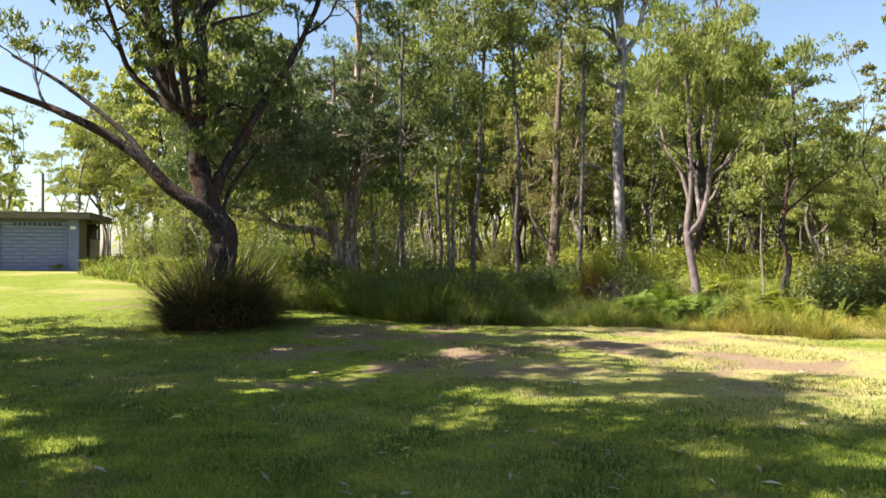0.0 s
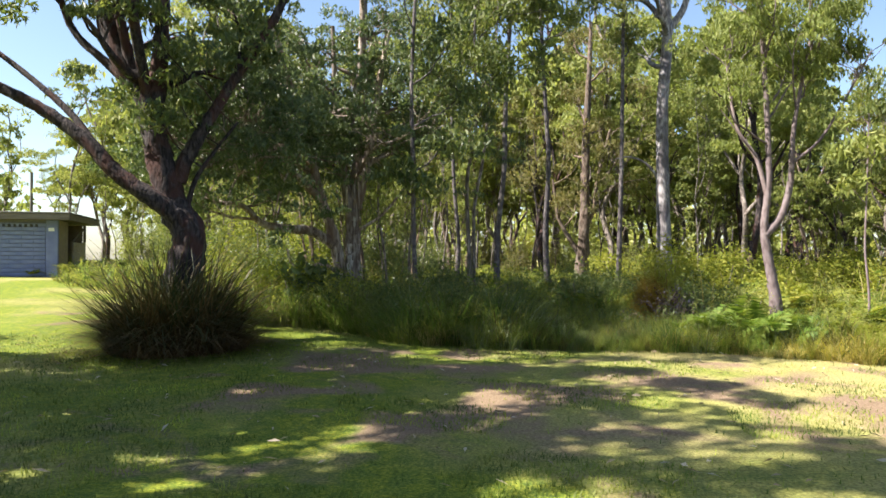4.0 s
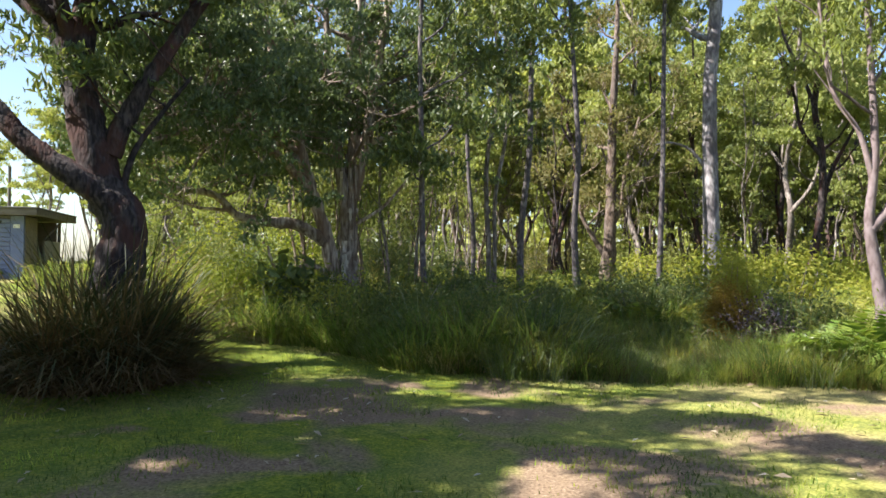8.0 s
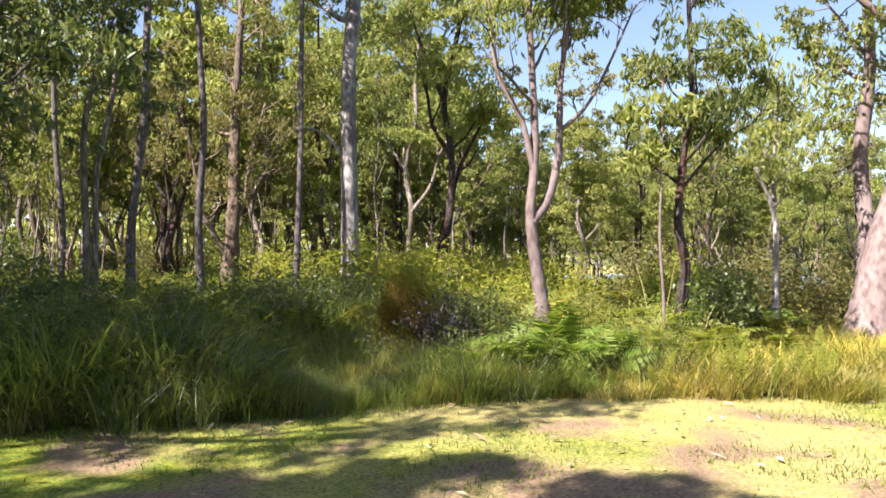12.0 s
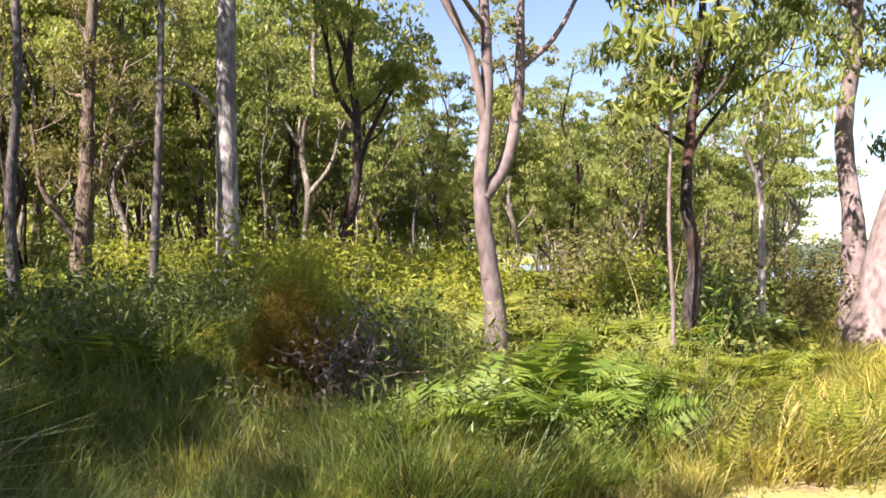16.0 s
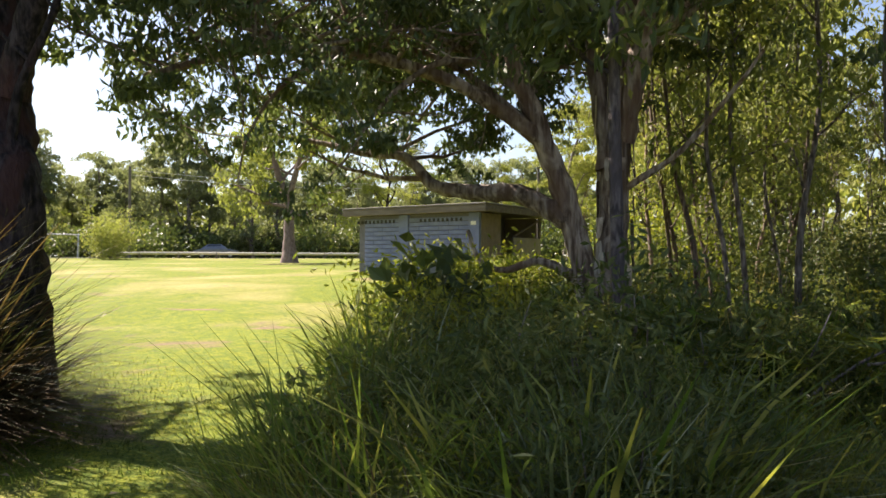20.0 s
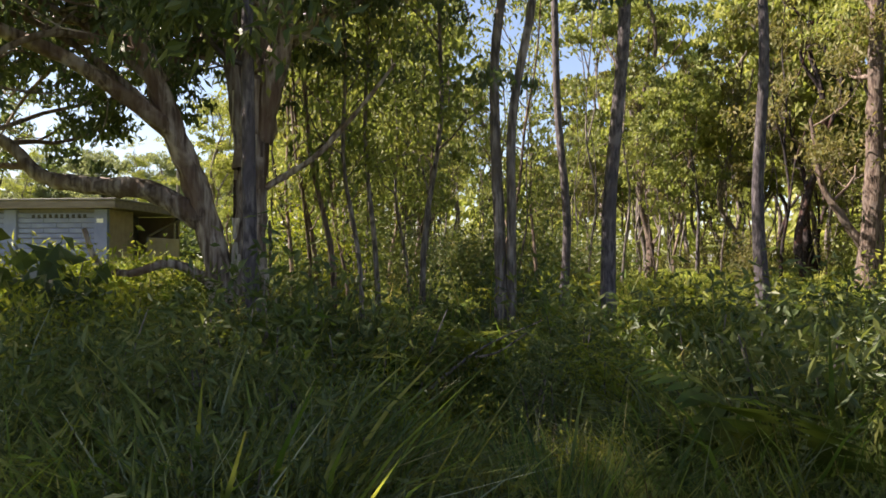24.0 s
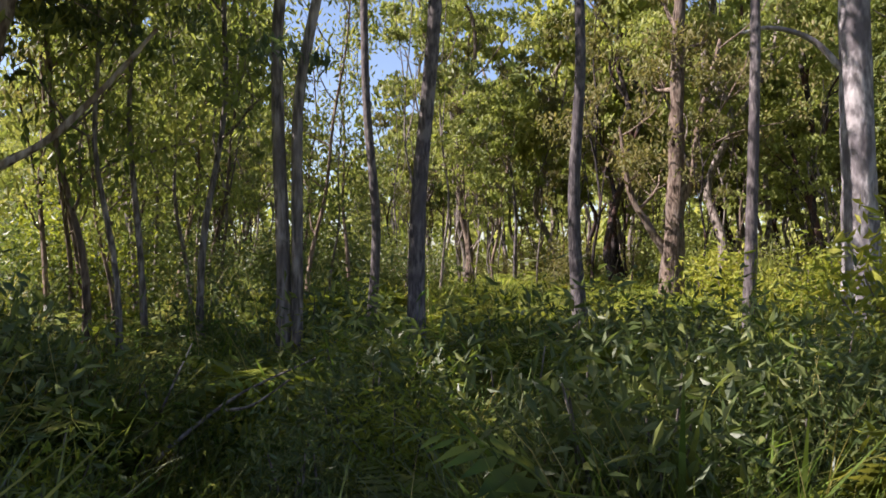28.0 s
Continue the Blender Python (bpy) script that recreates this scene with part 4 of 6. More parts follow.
def build_forest():
    rng = np.random.default_rng(7)
    placed, n = list(FRONT), 0
    fresh, fresh_far = list(KINDS), list(KINDS_FAR)
    for _ in range(6000):
        if n >= 150:
            break
        y = 23 + 52 * rng.uniform() ** 1.25
        x = rng.uniform(-46, 46)
        if not in_forest(x, y) or in_glade(x, y) or (y < 28 and -6.5 < x < 8.5):
            continue
        if 10 < y - 14.8 < 60 and abs((x - 2.2) * 0.957 + (y - 14.4) * 0.29) < 3.2 + 0.03 * (y - 14.8):
            continue
        gap = (1.9 if x > 6 else 2.5) + (y - 22) * 0.03
        if any((x - a) ** 2 + (y - b) ** 2 < gap * gap for a, b in placed):
            continue
        placed.append((x, y))
        some = KINDS if y < 38 else KINDS_FAR
        k = fresh.pop() if y < 38 and fresh else fresh_far.pop() if y >= 38 and fresh_far else copy_thing(some[rng.integers(len(some))], pose(0, 0, 0))
        s = rng.uniform(0.8, 1.2) * (1 + 0.004 * (y - 24)) * (0.55 if 0.66 < (x - 0.3) / (y - 10.3) < 1.1 else 0.72 if x > 12 + (y - 25) * 0.45 else 1.05)
        k.matrix_basis = pose(*at_ground(x, y), 0, 0, rng.uniform(0, 360)) @ Matrix.Scale(s, 4)
        n += 1


build_forest()


THICKET = make_tree("thicket_sapling", "thin crowded sapling with dark green leaves", (0, 0, -40), [(lean_stem(6.5, 0.4, 0.2, 0.045, 64), 0.036, 0.012, 8)],
                    M["bark_grey"], M["leaf_light"], 64, twigs=3, per=10, spread=0.3, leaf_len=0.14, leaf_w=0.05, crown=(0.36, 1.0), reach=1.0, group="thicket saplings", sides=8)
THICKET_2 = make_tree("thicket_sapling", "crooked thin sapling with dull green leaves", (0, 0, -40), [(lean_stem(5.5, -0.5, 0.3, 0.06, 65), 0.04, 0.012, 7)],
                      M["bark_red"], M["leaf_mid"], 65, twigs=3, per=8, spread=0.3, leaf_len=0.14, leaf_w=0.05, crown=(0.35, 1.0), reach=1.1, group="thicket saplings", sides=8)


def build_thicket():
    rng = np.random.default_rng(18)
    n = 0
    while n < 24:
        x, y = rng.uniform(-10, -1.2), rng.uniform(20.6, 29)
        if x < -2.6 - 0.62 * (y - 20) or math.hypot(x - PB[0], y - PB[1]) < 1.2:
            continue
        k = (THICKET, THICKET_2)[n % 2]
        ob = k if n < 2 else copy_thing(k, pose(0, 0, 0))
        ob.matrix_basis = pose(*at_ground(x, y), 0, 0, rng.uniform(0, 360)) @ Matrix.Scale(rng.uniform(0.75, 1.25), 4)
        n += 1


build_thicket()


def sapling_kind(seed, h, r, bark, leaf):
    """A thin crooked sapling that forks once or twice and bears a few leaf masses."""
    rng = np.random.default_rng(seed)
    lead = lean_stem(h, rng.normal() * 0.35, rng.normal() * 0.35, 0.1, seed, 7)
    stems = [(lead, r, r * 0.3, 3)]
    for k in range(int(rng.integers(1, 4))):
        p, out, up = np.array(lead[2 + k]), outward(rng, 0), h * rng.uniform(0.18, 0.32)
        bend = rng.normal(size=(2, 3)) * 0.08
        stems.append(([tuple(p), tuple(p + out * 0.3 + (0, 0, up * 0.45) + bend[0]), tuple(p + out * 0.55 + (0, 0, up) + bend[1])], r * 0.55, r * 0.2, 2))
    return make_tree("sapling", "thin crooked sapling between the forest gums", (0, 0, -40), stems, bark, leaf, seed, twigs=2, per=46,
                     leaf_len=0.17, leaf_w=0.07, crown=(0.62, 1.0), reach=0.8, rise=0.8, group="thin forest saplings", sides=6, bumps=0.04, clump=0.34)


def build_saplings():
    rng = np.random.default_rng(17)
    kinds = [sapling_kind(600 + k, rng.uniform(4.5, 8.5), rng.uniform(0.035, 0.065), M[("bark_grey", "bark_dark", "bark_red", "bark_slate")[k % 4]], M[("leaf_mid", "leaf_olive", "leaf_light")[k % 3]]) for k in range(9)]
    n, fresh = 0, list(kinds)
    while n < 270:
        x, y = rng.uniform(-34, 40), 25 + 31 * rng.uniform()
        if not in_forest(x, y) or (in_glade(x, y) and rng.uniform() < 0.85) or abs((x - 2.2) * 0.957 + (y - 14.4) * 0.29) < 1.2:
            continue
        n += 1
        ob = fresh.pop() if fresh else copy_thing(kinds[rng.integers(len(kinds))], pose(0, 0, 0))
        ob.matrix_basis = pose(*at_ground(x, y), 0, 0, rng.uniform(0, 360)) @ Matrix.Scale(rng.uniform(0.7, 1.25), 4)


build_saplings()

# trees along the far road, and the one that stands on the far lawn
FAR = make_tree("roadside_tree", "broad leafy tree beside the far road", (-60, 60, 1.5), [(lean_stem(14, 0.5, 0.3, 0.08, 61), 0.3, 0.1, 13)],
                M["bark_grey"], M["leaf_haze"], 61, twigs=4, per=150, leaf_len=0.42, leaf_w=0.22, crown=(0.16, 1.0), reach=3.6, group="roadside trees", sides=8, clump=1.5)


def build_roadside():
    rng = np.random.default_rng(8)
    first = True
    for k in range(46):
        a = radians(38 + 72 * (k + rng.uniform(0, 0.8)) / 46)
        d = rng.uniform(82, 112)
        x, y = 2 - d * math.sin(a), 13 + d * math.cos(a)
        ob = FAR if first else copy_thing(FAR, pose(0, 0, 0))
        first = False
        ob.matrix_basis = pose(*at_ground(x, y), 0, 0, rng.uniform(0, 360)) @ Matrix.Scale(rng.uniform(0.6, 0.95), 4)


build_roadside()


def build_roadside_understorey():
    """Dense dark bushes beyond the far road, standing in for shade under the trees."""
    rng = np.random.default_rng(28)
    first = None
    for k in range(52):
        a, d = radians(36 + 76 * (k + rng.uniform(0, 0.9)) / 52), rng.uniform(80, 90)
        x, y = 2 - d * math.sin(a), 13 + d * math.cos(a)
        if first is None:
            ob = thing("roadside_bush", "dense dark green bush standing in for shade below the roadside trees", "shrub", "roadside bushes")
            b, wood = Buf(), Buf()
            for _ in range(9):
                tube(wood, bough(rng, (0, 0, 0), outward(rng, 1.2), 3.0, 0.1, 0.2, 5), np.linspace(0.05, 0.02, 5), 5)
            ball = unit(rng.normal(size=(1500, 3))) * rng.uniform(0.3, 1.0, (1500, 1)) ** 0.5 * (1 + 0.3 * np.sin(9 * rng.uniform(size=(1500, 1))))
            leaves(b, np.abs(ball * (3.0, 3.0, 3.6)) * np.where(ball < 0, (-1, -1, 1), 1) + (0, 0, 0.1), rng, 0.45, 0.24, 0.4)
            part("framework", wood.mesh("framework", M["bark_dark"], True), ob)
            part("foliage", b.mesh("foliage", M["leaf_dark"]), ob)
            first = ob
        else:
            ob = copy_thing(first, pose(0, 0, 0))
        ob.matrix_basis = pose(x, y, gz(x, y) - 0.05, 0, 0, rng.uniform(0, 360)) @ Matrix.Diagonal((1, 1, rng.uniform(0.6, 1.1), 1))


build_roadside_understorey()
for x, y, a, k in ((-12.2, 34.5, 20, 0), (-10.4, 31.4, 140, 2), (-14.4, 39.0, 250, 3), (-9.4, 35.6, 300, 4), (-8.2, 29.0, 80, 2), (-20.4, 40.6, 10, 0), (-25.4, 41.5, 130, 3), (-29.5, 37.0, 215, 1), (-24.5, 47.0, 60, 5), (-34.0, 42.0, 320, 3)):
    copy_thing(KINDS[k], pose(*at_ground(x, y), 0, 0, a) @ Matrix.Scale(0.95, 4))
copy_thing(KINDS_FAR[3], pose(*at_ground(-33.5, 56.0), 0, 0, 40) @ Matrix.Scale(1.25, 4))
make_tree("lawn_tree", "forking smooth-barked tree standing on the far lawn", at_ground(-35.2, 34.0),
          [([(0, 0, 0), (-0.1, 0, 2), (-0.3, 0, 3.6), (-0.9, -0.4, 5.5), (-1.5, -0.6, 8)], 0.38, 0.12, 7), ([(-0.3, 0, 3.5), (0.2, 0.2, 5), (0.6, 0.4, 6.5), (0.9, 0.4, 9)], 0.22, 0.08, 7)],
          M["bark_pink"], M["leaf_light"], 62, twigs=4, per=14, spread=0.45, leaf_len=0.3, leaf_w=0.13, crown=(0.35, 1.0), reach=2.6, rise=0.1)


def build_far_shore():
    """Low wooded hills on the lake's other side."""
    rng = np.random.default_rng(9)
    b, lf = Buf(), []
    for k in range(1000):
        x, y = rng.uniform(125, 230), rng.uniform(-140, 120)
        hh = 1.6 + 0.04 * (x - 120) + 0.8 * math.sin(y * 0.05)
        c = rng.normal(size=(26, 3)) * (2.4, 2.4, 1.5) + (x, y, -0.7 + hh * rng.uniform(0.3, 1.0))
        lf.append(c)
    leaves(b, np.concatenate(lf), rng, 1.5, 0.8, 0.1)
    ob = new("far_woods", b.mesh("far_woods", M["leaf_shore"]))
    tagged(ob, "low wooded hills across the lake", "woods", kind="stuff")
    xs, ys = np.linspace(122, 420, 14), np.linspace(-170, 150, 24)
    gx, gy = np.meshgrid(xs, ys)
    gzz = -1.0 + np.minimum((gx - 122) * 0.04, 3) * (0.8 + 0.3 * np.sin(gy * 0.05))
    i, j = np.meshgrid(np.arange(23), np.arange(13), indexing="ij")
    a = i * 14 + j
    sh = new("far_shore", quad_mesh("far_shore", np.stack([gx, gy, gzz], -1), np.stack([a, a + 1, a + 15, a + 14], -1), M["shore"], True))
    tagged(sh, "rising ground of the opposite shore", "shore", kind="structure")


build_far_shore()


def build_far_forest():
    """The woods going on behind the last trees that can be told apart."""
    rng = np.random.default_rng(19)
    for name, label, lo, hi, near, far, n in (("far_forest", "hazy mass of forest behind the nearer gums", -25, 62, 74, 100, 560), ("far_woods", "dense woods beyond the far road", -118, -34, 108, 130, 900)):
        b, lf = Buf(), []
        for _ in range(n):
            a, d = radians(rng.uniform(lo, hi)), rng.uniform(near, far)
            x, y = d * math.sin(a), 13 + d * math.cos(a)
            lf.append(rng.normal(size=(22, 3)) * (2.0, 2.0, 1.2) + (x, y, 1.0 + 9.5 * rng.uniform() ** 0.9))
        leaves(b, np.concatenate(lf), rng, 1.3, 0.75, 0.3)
        # The light leaf colour stands in for haze over distant woods.
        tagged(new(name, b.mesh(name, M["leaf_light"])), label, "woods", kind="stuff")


build_far_forest()


# ---- undergrowth ----
def blade_arrays(rng, n, radius, length, width, bend, spread=0.5, lo=0.55):
    """A clump of arching blades, each three quads long."""
    a = rng.uniform(0, 2 * np.pi, n)
    r = radius * np.sqrt(rng.uniform(0, 1, n))
    base = np.stack([r * np.cos(a), r * np.sin(a), np.zeros(n)], -1)
    az = a + rng.normal(size=n) * 0.7
    out = np.stack([np.cos(az), np.sin(az), np.zeros(n)], -1)
    lng = length * rng.uniform(lo, 1.1, n)[:, None]
    tilt = (spread * rng.uniform(0.1, 1, n))[:, None]
    bd = (bend * rng.uniform(0.3, 1.4, n))[:, None]
    lng = lng / np.maximum(1.0, 0.55 + 0.8 * (tilt + 0.8 * bd))
    side = np.stack([-np.sin(az), np.cos(az), np.zeros(n)], -1)
    twist = rng.normal(size=(n, 1)) * 0.5
    side = unit(side + out * twist)
    rows = []
    for k, f in enumerate((0, 0.35, 0.7, 1.0)):
        horizontal = lng * (tilt * f + bd * f * f)
        vertical = lng * (f * np.sqrt(np.maximum(1 - tilt**2, 0.1)) - 0.55 * bd * f**2.4)
        c = base + out * horizontal + np.array([0, 0, 1.0]) * vertical
        w = width * (1, 0.9, 0.6, 0.08)[k]
        rows.append(np.stack([c - side * w / 2, c + side * w / 2], 1))
    v = np.stack(rows, 1).reshape(-1, 3)
    i = np.arange(n)[:, None] * 8
    q = np.concatenate([i + np.array([0, 1, 3, 2]) + 2 * k for k in range(3)])
    return v, q


def frond(buf, rng, az, length, rise, fine, coarse=False, foot=(0, 0, 0)):
    """A fern frond: an arching stalk with paired leaflets, themselves cut into small ones where fine."""
    d, s = np.array([math.cos(az), math.sin(az), 0]), np.array([-math.sin(az), math.cos(az), 0])
    f = np.linspace(0, 1, 9)
    line = np.array(foot) + d * (length * (0.22 * f + 0.5 * f**2))[:, None] + np.array([0, 0, 1]) * (length * (rise * f - 0.5 * rise * f**2.6))[:, None]
    if coarse:
        w = s * 0.006 * length
        buf.add(np.stack([line[::4] - w, line[::4] + w], 1), [(0, 1, 3, 2), (2, 3, 5, 4)])
    else:
        tube(buf, line, np.linspace(0.006, 0.0015, 9) * length, 3)
    n = 9 if coarse else 10 if fine else 17
    for k in range(n):
        g = 0.34 + 0.66 * k / n
        p = np.array([np.interp(g, f, line[:, c]) for c in range(3)])
        t = unit(np.array([np.interp(min(g + 0.05, 1), f, line[:, c]) for c in range(3)]) - p)
        lng = length * 0.38 * (1 - 0.9 * k / n) * min(1.0, 0.75 + 0.25 * k) * rng.uniform(0.85, 1.1)
        for sg in (-1, 1):
            axis = unit(s * sg + t * 0.45 + np.array([0, 0, -0.22]) + rng.normal(size=3) * 0.08)
            flat = unit(np.cross(axis, np.cross(t, s)) * 1.0 + t * 0.2)
            if not fine:
                w = lng * (0.2 if coarse else 0.1)
                buf.add([p, p + axis * lng * 0.4 + flat * w, p + axis * lng, p + axis * lng * 0.4 - flat * w], [(0, 1, 2, 3)])
                continue
            m = 5
            for j in range(m):
                h = (j + 0.5) / m
                q = p + axis * lng * h + np.array([0, 0, -0.06]) * lng * h * h
                ll = lng * 0.2 * (1 - 0.6 * h)
                for sj in (-1, 1):
                    ax = unit(flat * sj + axis * 0.6)
                    wv = axis * lng * 0.085
                    buf.add([q - wv, q + ax * ll * 0.5 - wv * 0.6, q + ax * ll, q + ax * ll * 0.5 + wv * 1.1], [(0, 1, 2, 3)])


def ferns(label, meshes, spots, group, seed, sizes, n=8, low=True, tilt=7):
    """Separate ferns, each with its fronds set round one foot."""
    rng = np.random.default_rng(seed)
    for x, y in spots:
        size = rng.uniform(*sizes) * (lump(x, y) * min(1.0, 0.45 + 0.3 * clear_of_path(x, y)) if low else 1.0)
        ob = thing("fern", label, "fern", group, (x, y, gz(x, y) - 0.02), rng.uniform(0, 360), size)
        for k in range(n):
            o = part("frond", meshes[rng.integers(len(meshes))], ob)
            o.matrix_basis = pose(0, 0, 0, rng.normal() * tilt, rng.normal() * tilt, 360 * k / n + rng.normal() * 14) @ Matrix.Scale(rng.uniform(0.7, 1.12), 4)


def frond_meshes(seed, length, fine, rise, material, n=3):
    rng = np.random.default_rng(seed)
    out = []
    for _ in range(n):
        b = Buf()
        frond(b, rng, 0.0, length, rise * rng.uniform(0.8, 1.15), fine)
        out.append(b.mesh("frond", material))
    return out


def fern_arrays(seed, n, length, fine=False, rise=1.0, coarse=False):
    rng = np.random.default_rng(seed)
    b = Buf()
    for k in range(n):
        frond(b, rng, 2 * np.pi * k / n + rng.normal() * 0.3, length * rng.uniform(0.7, 1.1), rise * rng.uniform(0.75, 1.15), fine, coarse)
    return b.arrays()


def shrub_arrays(seed, h, radius, boughs, per, leaf_len, leaf_w, spread=0.1, droop=0.1):
    """Two sets: the woody stems and the leaves."""
    rng = np.random.default_rng(seed)
    wood, tips = Buf(), []
    for _ in range(boughs):
        lb = bough(rng, (rng.normal() * 0.05, rng.normal() * 0.05, 0), outward(rng, 1.1 + rng.uniform()), h * rng.uniform(0.6, 1.1), 0.12, 0.2, 6)
        lb[:, :2] *= radius / max(h, 0.1)
        tube(wood, lb, np.linspace(0.012, 0.004, 6), 4)
        for c in lb[2:]:
            for _ in range(3):
                tip = c + rng.normal(size=3) * 0.16 * radius
                tips.append(tip + rng.normal(size=(per, 3)) * spread)
    lf = Buf()
    c = np.concatenate(tips)
    c[:, 2] = np.maximum(c[:, 2], 0.03)
    leaves(lf, c, rng, leaf_len, leaf_w, droop)
    return wood.arrays(), lf.arrays()


def place_arrays(arrays, spots, rng):
    """Joins many copies of small plants into one set: spots are x, y, z, size."""
    vs, qs, n = [], [], 0
    for x, y, z, s in spots:
        v, q = arrays[rng.integers(len(arrays))]
        a = rng.uniform(0, 2 * np.pi)
        c, d = math.cos(a), math.sin(a)
        w = v * s
        vs.append(np.stack([w[:, 0] * c - w[:, 1] * d + x, w[:, 0] * d + w[:, 1] * c + y, w[:, 2] + z], -1))
        qs.append(q + n)
        n += len(v)
    return np.concatenate(vs), np.concatenate(qs)


def lump(x, y):
    """Taller and lower stretches of the undergrowth."""
    return 0.5 + 0.85 * (0.5 + 0.5 * math.sin(1.9 * x + 0.7 * math.sin(1.3 * y)) * math.sin(1.6 * y + 1.3 + 0.5 * math.sin(x)))


EYE_LINE = [(-0.4, 8.8), (0.5, 10.6), (1.4, 11.8), (2.1, 13.0), (2.2, 13.9), (2.15, 14.9)]


def clear_of_path(x, y):
    return min(math.hypot(x - a, y - b) for a, b in EYE_LINE)


def scatter(rng, n, x0, x1, y0, y1, keep, gap=0.0):
    out = []
    for _ in range(n * 12):
        if len(out) >= n:
            break
        x, y = rng.uniform(x0, x1), rng.uniform(y0, y1)
        d = y - edge_y(x) - (0.3 if x < 0 else 0.0) - 0.14 * math.sin(2.3 * x + 1) - 0.1 * math.sin(5.3 * x)
        if d < 0 or clear_of_path(x, y) < 0.55 or ((x - 4.3) / 0.8) ** 2 + ((y - 14.9) / 0.35) ** 2 < 1 or math.hypot(x - 3.45, y - 15.75) < 0.7 or not keep(x, y, d):
            continue
        out.append((x, y))
    return out


def plants(name, label, category, arrays, material, spots, group, seed, sizes, low=True):
    """Separate plants that share a few meshes."""
    rng = np.random.default_rng(seed)
    meshes = [quad_mesh(name, v, q, material) for v, q in arrays]
    for x, y in spots:
        s = rng.uniform(*sizes) * (lump(x, y) if low else 1.0)
        c = clear_of_path(x, y)
        if low:
            s *= min(1.0, 0.4 + 0.32 * c)
        ob = new(name, meshes[rng.integers(len(meshes))])
        tagged(ob, label, category, group)
        ob.matrix_world = pose(x, y, gz(x, y) - 0.02, rng.normal() * 5, rng.normal() * 5, rng.uniform(0, 360)) @ Matrix.Scale(s, 4)


def stuff(name, label, category, arrays, material, spots, seed, sizes):
    rng = np.random.default_rng(seed)
    sp = []
    for x, y in spots:
        s = rng.uniform(*sizes) * lump(x, y) * min(1.0, 0.4 + 0.32 * clear_of_path(x, y))
        sp.append((x, y, gz(x, y) - 0.02, s))
    v, q = place_arrays(arrays, sp, rng)
    tagged(new(name, quad_mesh(name, v, q, material)), label, category, kind="stuff")


R = np.random.default_rng(70)
GRASS = [blade_arrays(R, 80, 0.17, 0.74, 0.014, 0.7, 0.5) for _ in range(3)]
GRASS_LONG = [blade_arrays(R, 80, 0.16, 1.0, 0.017, 0.75, 0.4) for _ in range(3)]
GRASS_FINE = [blade_arrays(R, 30, 0.2, 0.55, 0.015, 0.5, 0.6) for _ in range(3)]
FERN_COARSE = [fern_arrays(87 + k, 6, 0.95, False, 1.0, True) for k in range(3)]
GRASS_SOFT = [blade_arrays(R, 60, 0.26, 0.5, 0.009, 0.45, 0.6) for _ in range(3)]
GRASS_COARSE = [blade_arrays(R, 36, 0.24, 0.7, 0.022, 0.65) for _ in range(3)]
FERN = [fern_arrays(84 + k, 8, 0.9, False, 1.0) for k in range(3)]


# sunlit straw grass on the east, green and grey grass on the west, ferns between
rs = np.random.default_rng(71)
def leafy(x, y, d):
    return clear_of_path(x, y) > 3.2


plants("grass_clump", "clump of long green arching grass", "grass", GRASS, M["blade_green"],
       scatter(rs, 48, -6, 3.6, 14.4, 19, lambda x, y, d: d < 2.2 and clear_of_path(x, y) > 1.2), "grass clumps at the forest edge", 1, (0.8, 1.6))
plants("grass_clump", "clump of pale grey-green grass with drooping blades", "grass", GRASS_LONG, M["blade_grey"],
       scatter(rs, 36, -3.5, 2.2, 14.6, 18, lambda x, y, d: 0.1 < d < 1.8 and clear_of_path(x, y) > 0.8), "grey grass clumps", 2, (0.55, 0.9))
plants("grass_clump", "clump of sunlit golden grass", "grass", GRASS_SOFT, M["blade_gold"],
       scatter(rs, 60, 4.6, 11, 11.8, 18, lambda x, y, d: d < 2.4), "golden grass clumps", 3, (0.6, 1.15))
plants("grass_clump", "clump of dry straw-coloured grass", "grass", GRASS_FINE, M["blade_straw"],
       scatter(rs, 30, 2.9, 10, 11.6, 16, lambda x, y, d: d < 0.9), "straw grass clumps", 4, (0.5, 0.9))
plants("grass_clump", "bright green tuft at the lawn's edge", "grass", GRASS, M["blade_bright"],
       scatter(rs, 70, -5, 4.6, 14.2, 19, lambda x, y, d: d < 1.2 and clear_of_path(x, y) > 1.3), "bright grass tufts", 17, (0.5, 1.2))
ferns("green fern with finely cut arching fronds", frond_meshes(81, 1.05, False, 1.15, M["fern"]),
      scatter(rs, 55, -3, 6, 14.5, 19, lambda x, y, d: 0.2 < d < 4 and clear_of_path(x, y) > 1.5), "ferns near the lawn", 5, (0.6, 1.0), 7)
ferns("green bracken fern under the trees", frond_meshes(82, 0.9, True, 1.2, M["fern"]),
      scatter(rs, 60, -4, 7, 15, 21, lambda x, y, d: d > 0.6 and leafy(x, y, d)), "bracken under the trees", 6, (0.9, 1.3))
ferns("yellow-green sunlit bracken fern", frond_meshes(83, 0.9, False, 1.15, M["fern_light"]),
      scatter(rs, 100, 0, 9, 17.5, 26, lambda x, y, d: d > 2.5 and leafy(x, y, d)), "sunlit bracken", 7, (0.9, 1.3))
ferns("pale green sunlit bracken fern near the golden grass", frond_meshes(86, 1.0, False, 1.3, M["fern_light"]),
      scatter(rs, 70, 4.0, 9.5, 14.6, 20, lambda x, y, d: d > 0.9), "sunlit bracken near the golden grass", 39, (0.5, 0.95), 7)
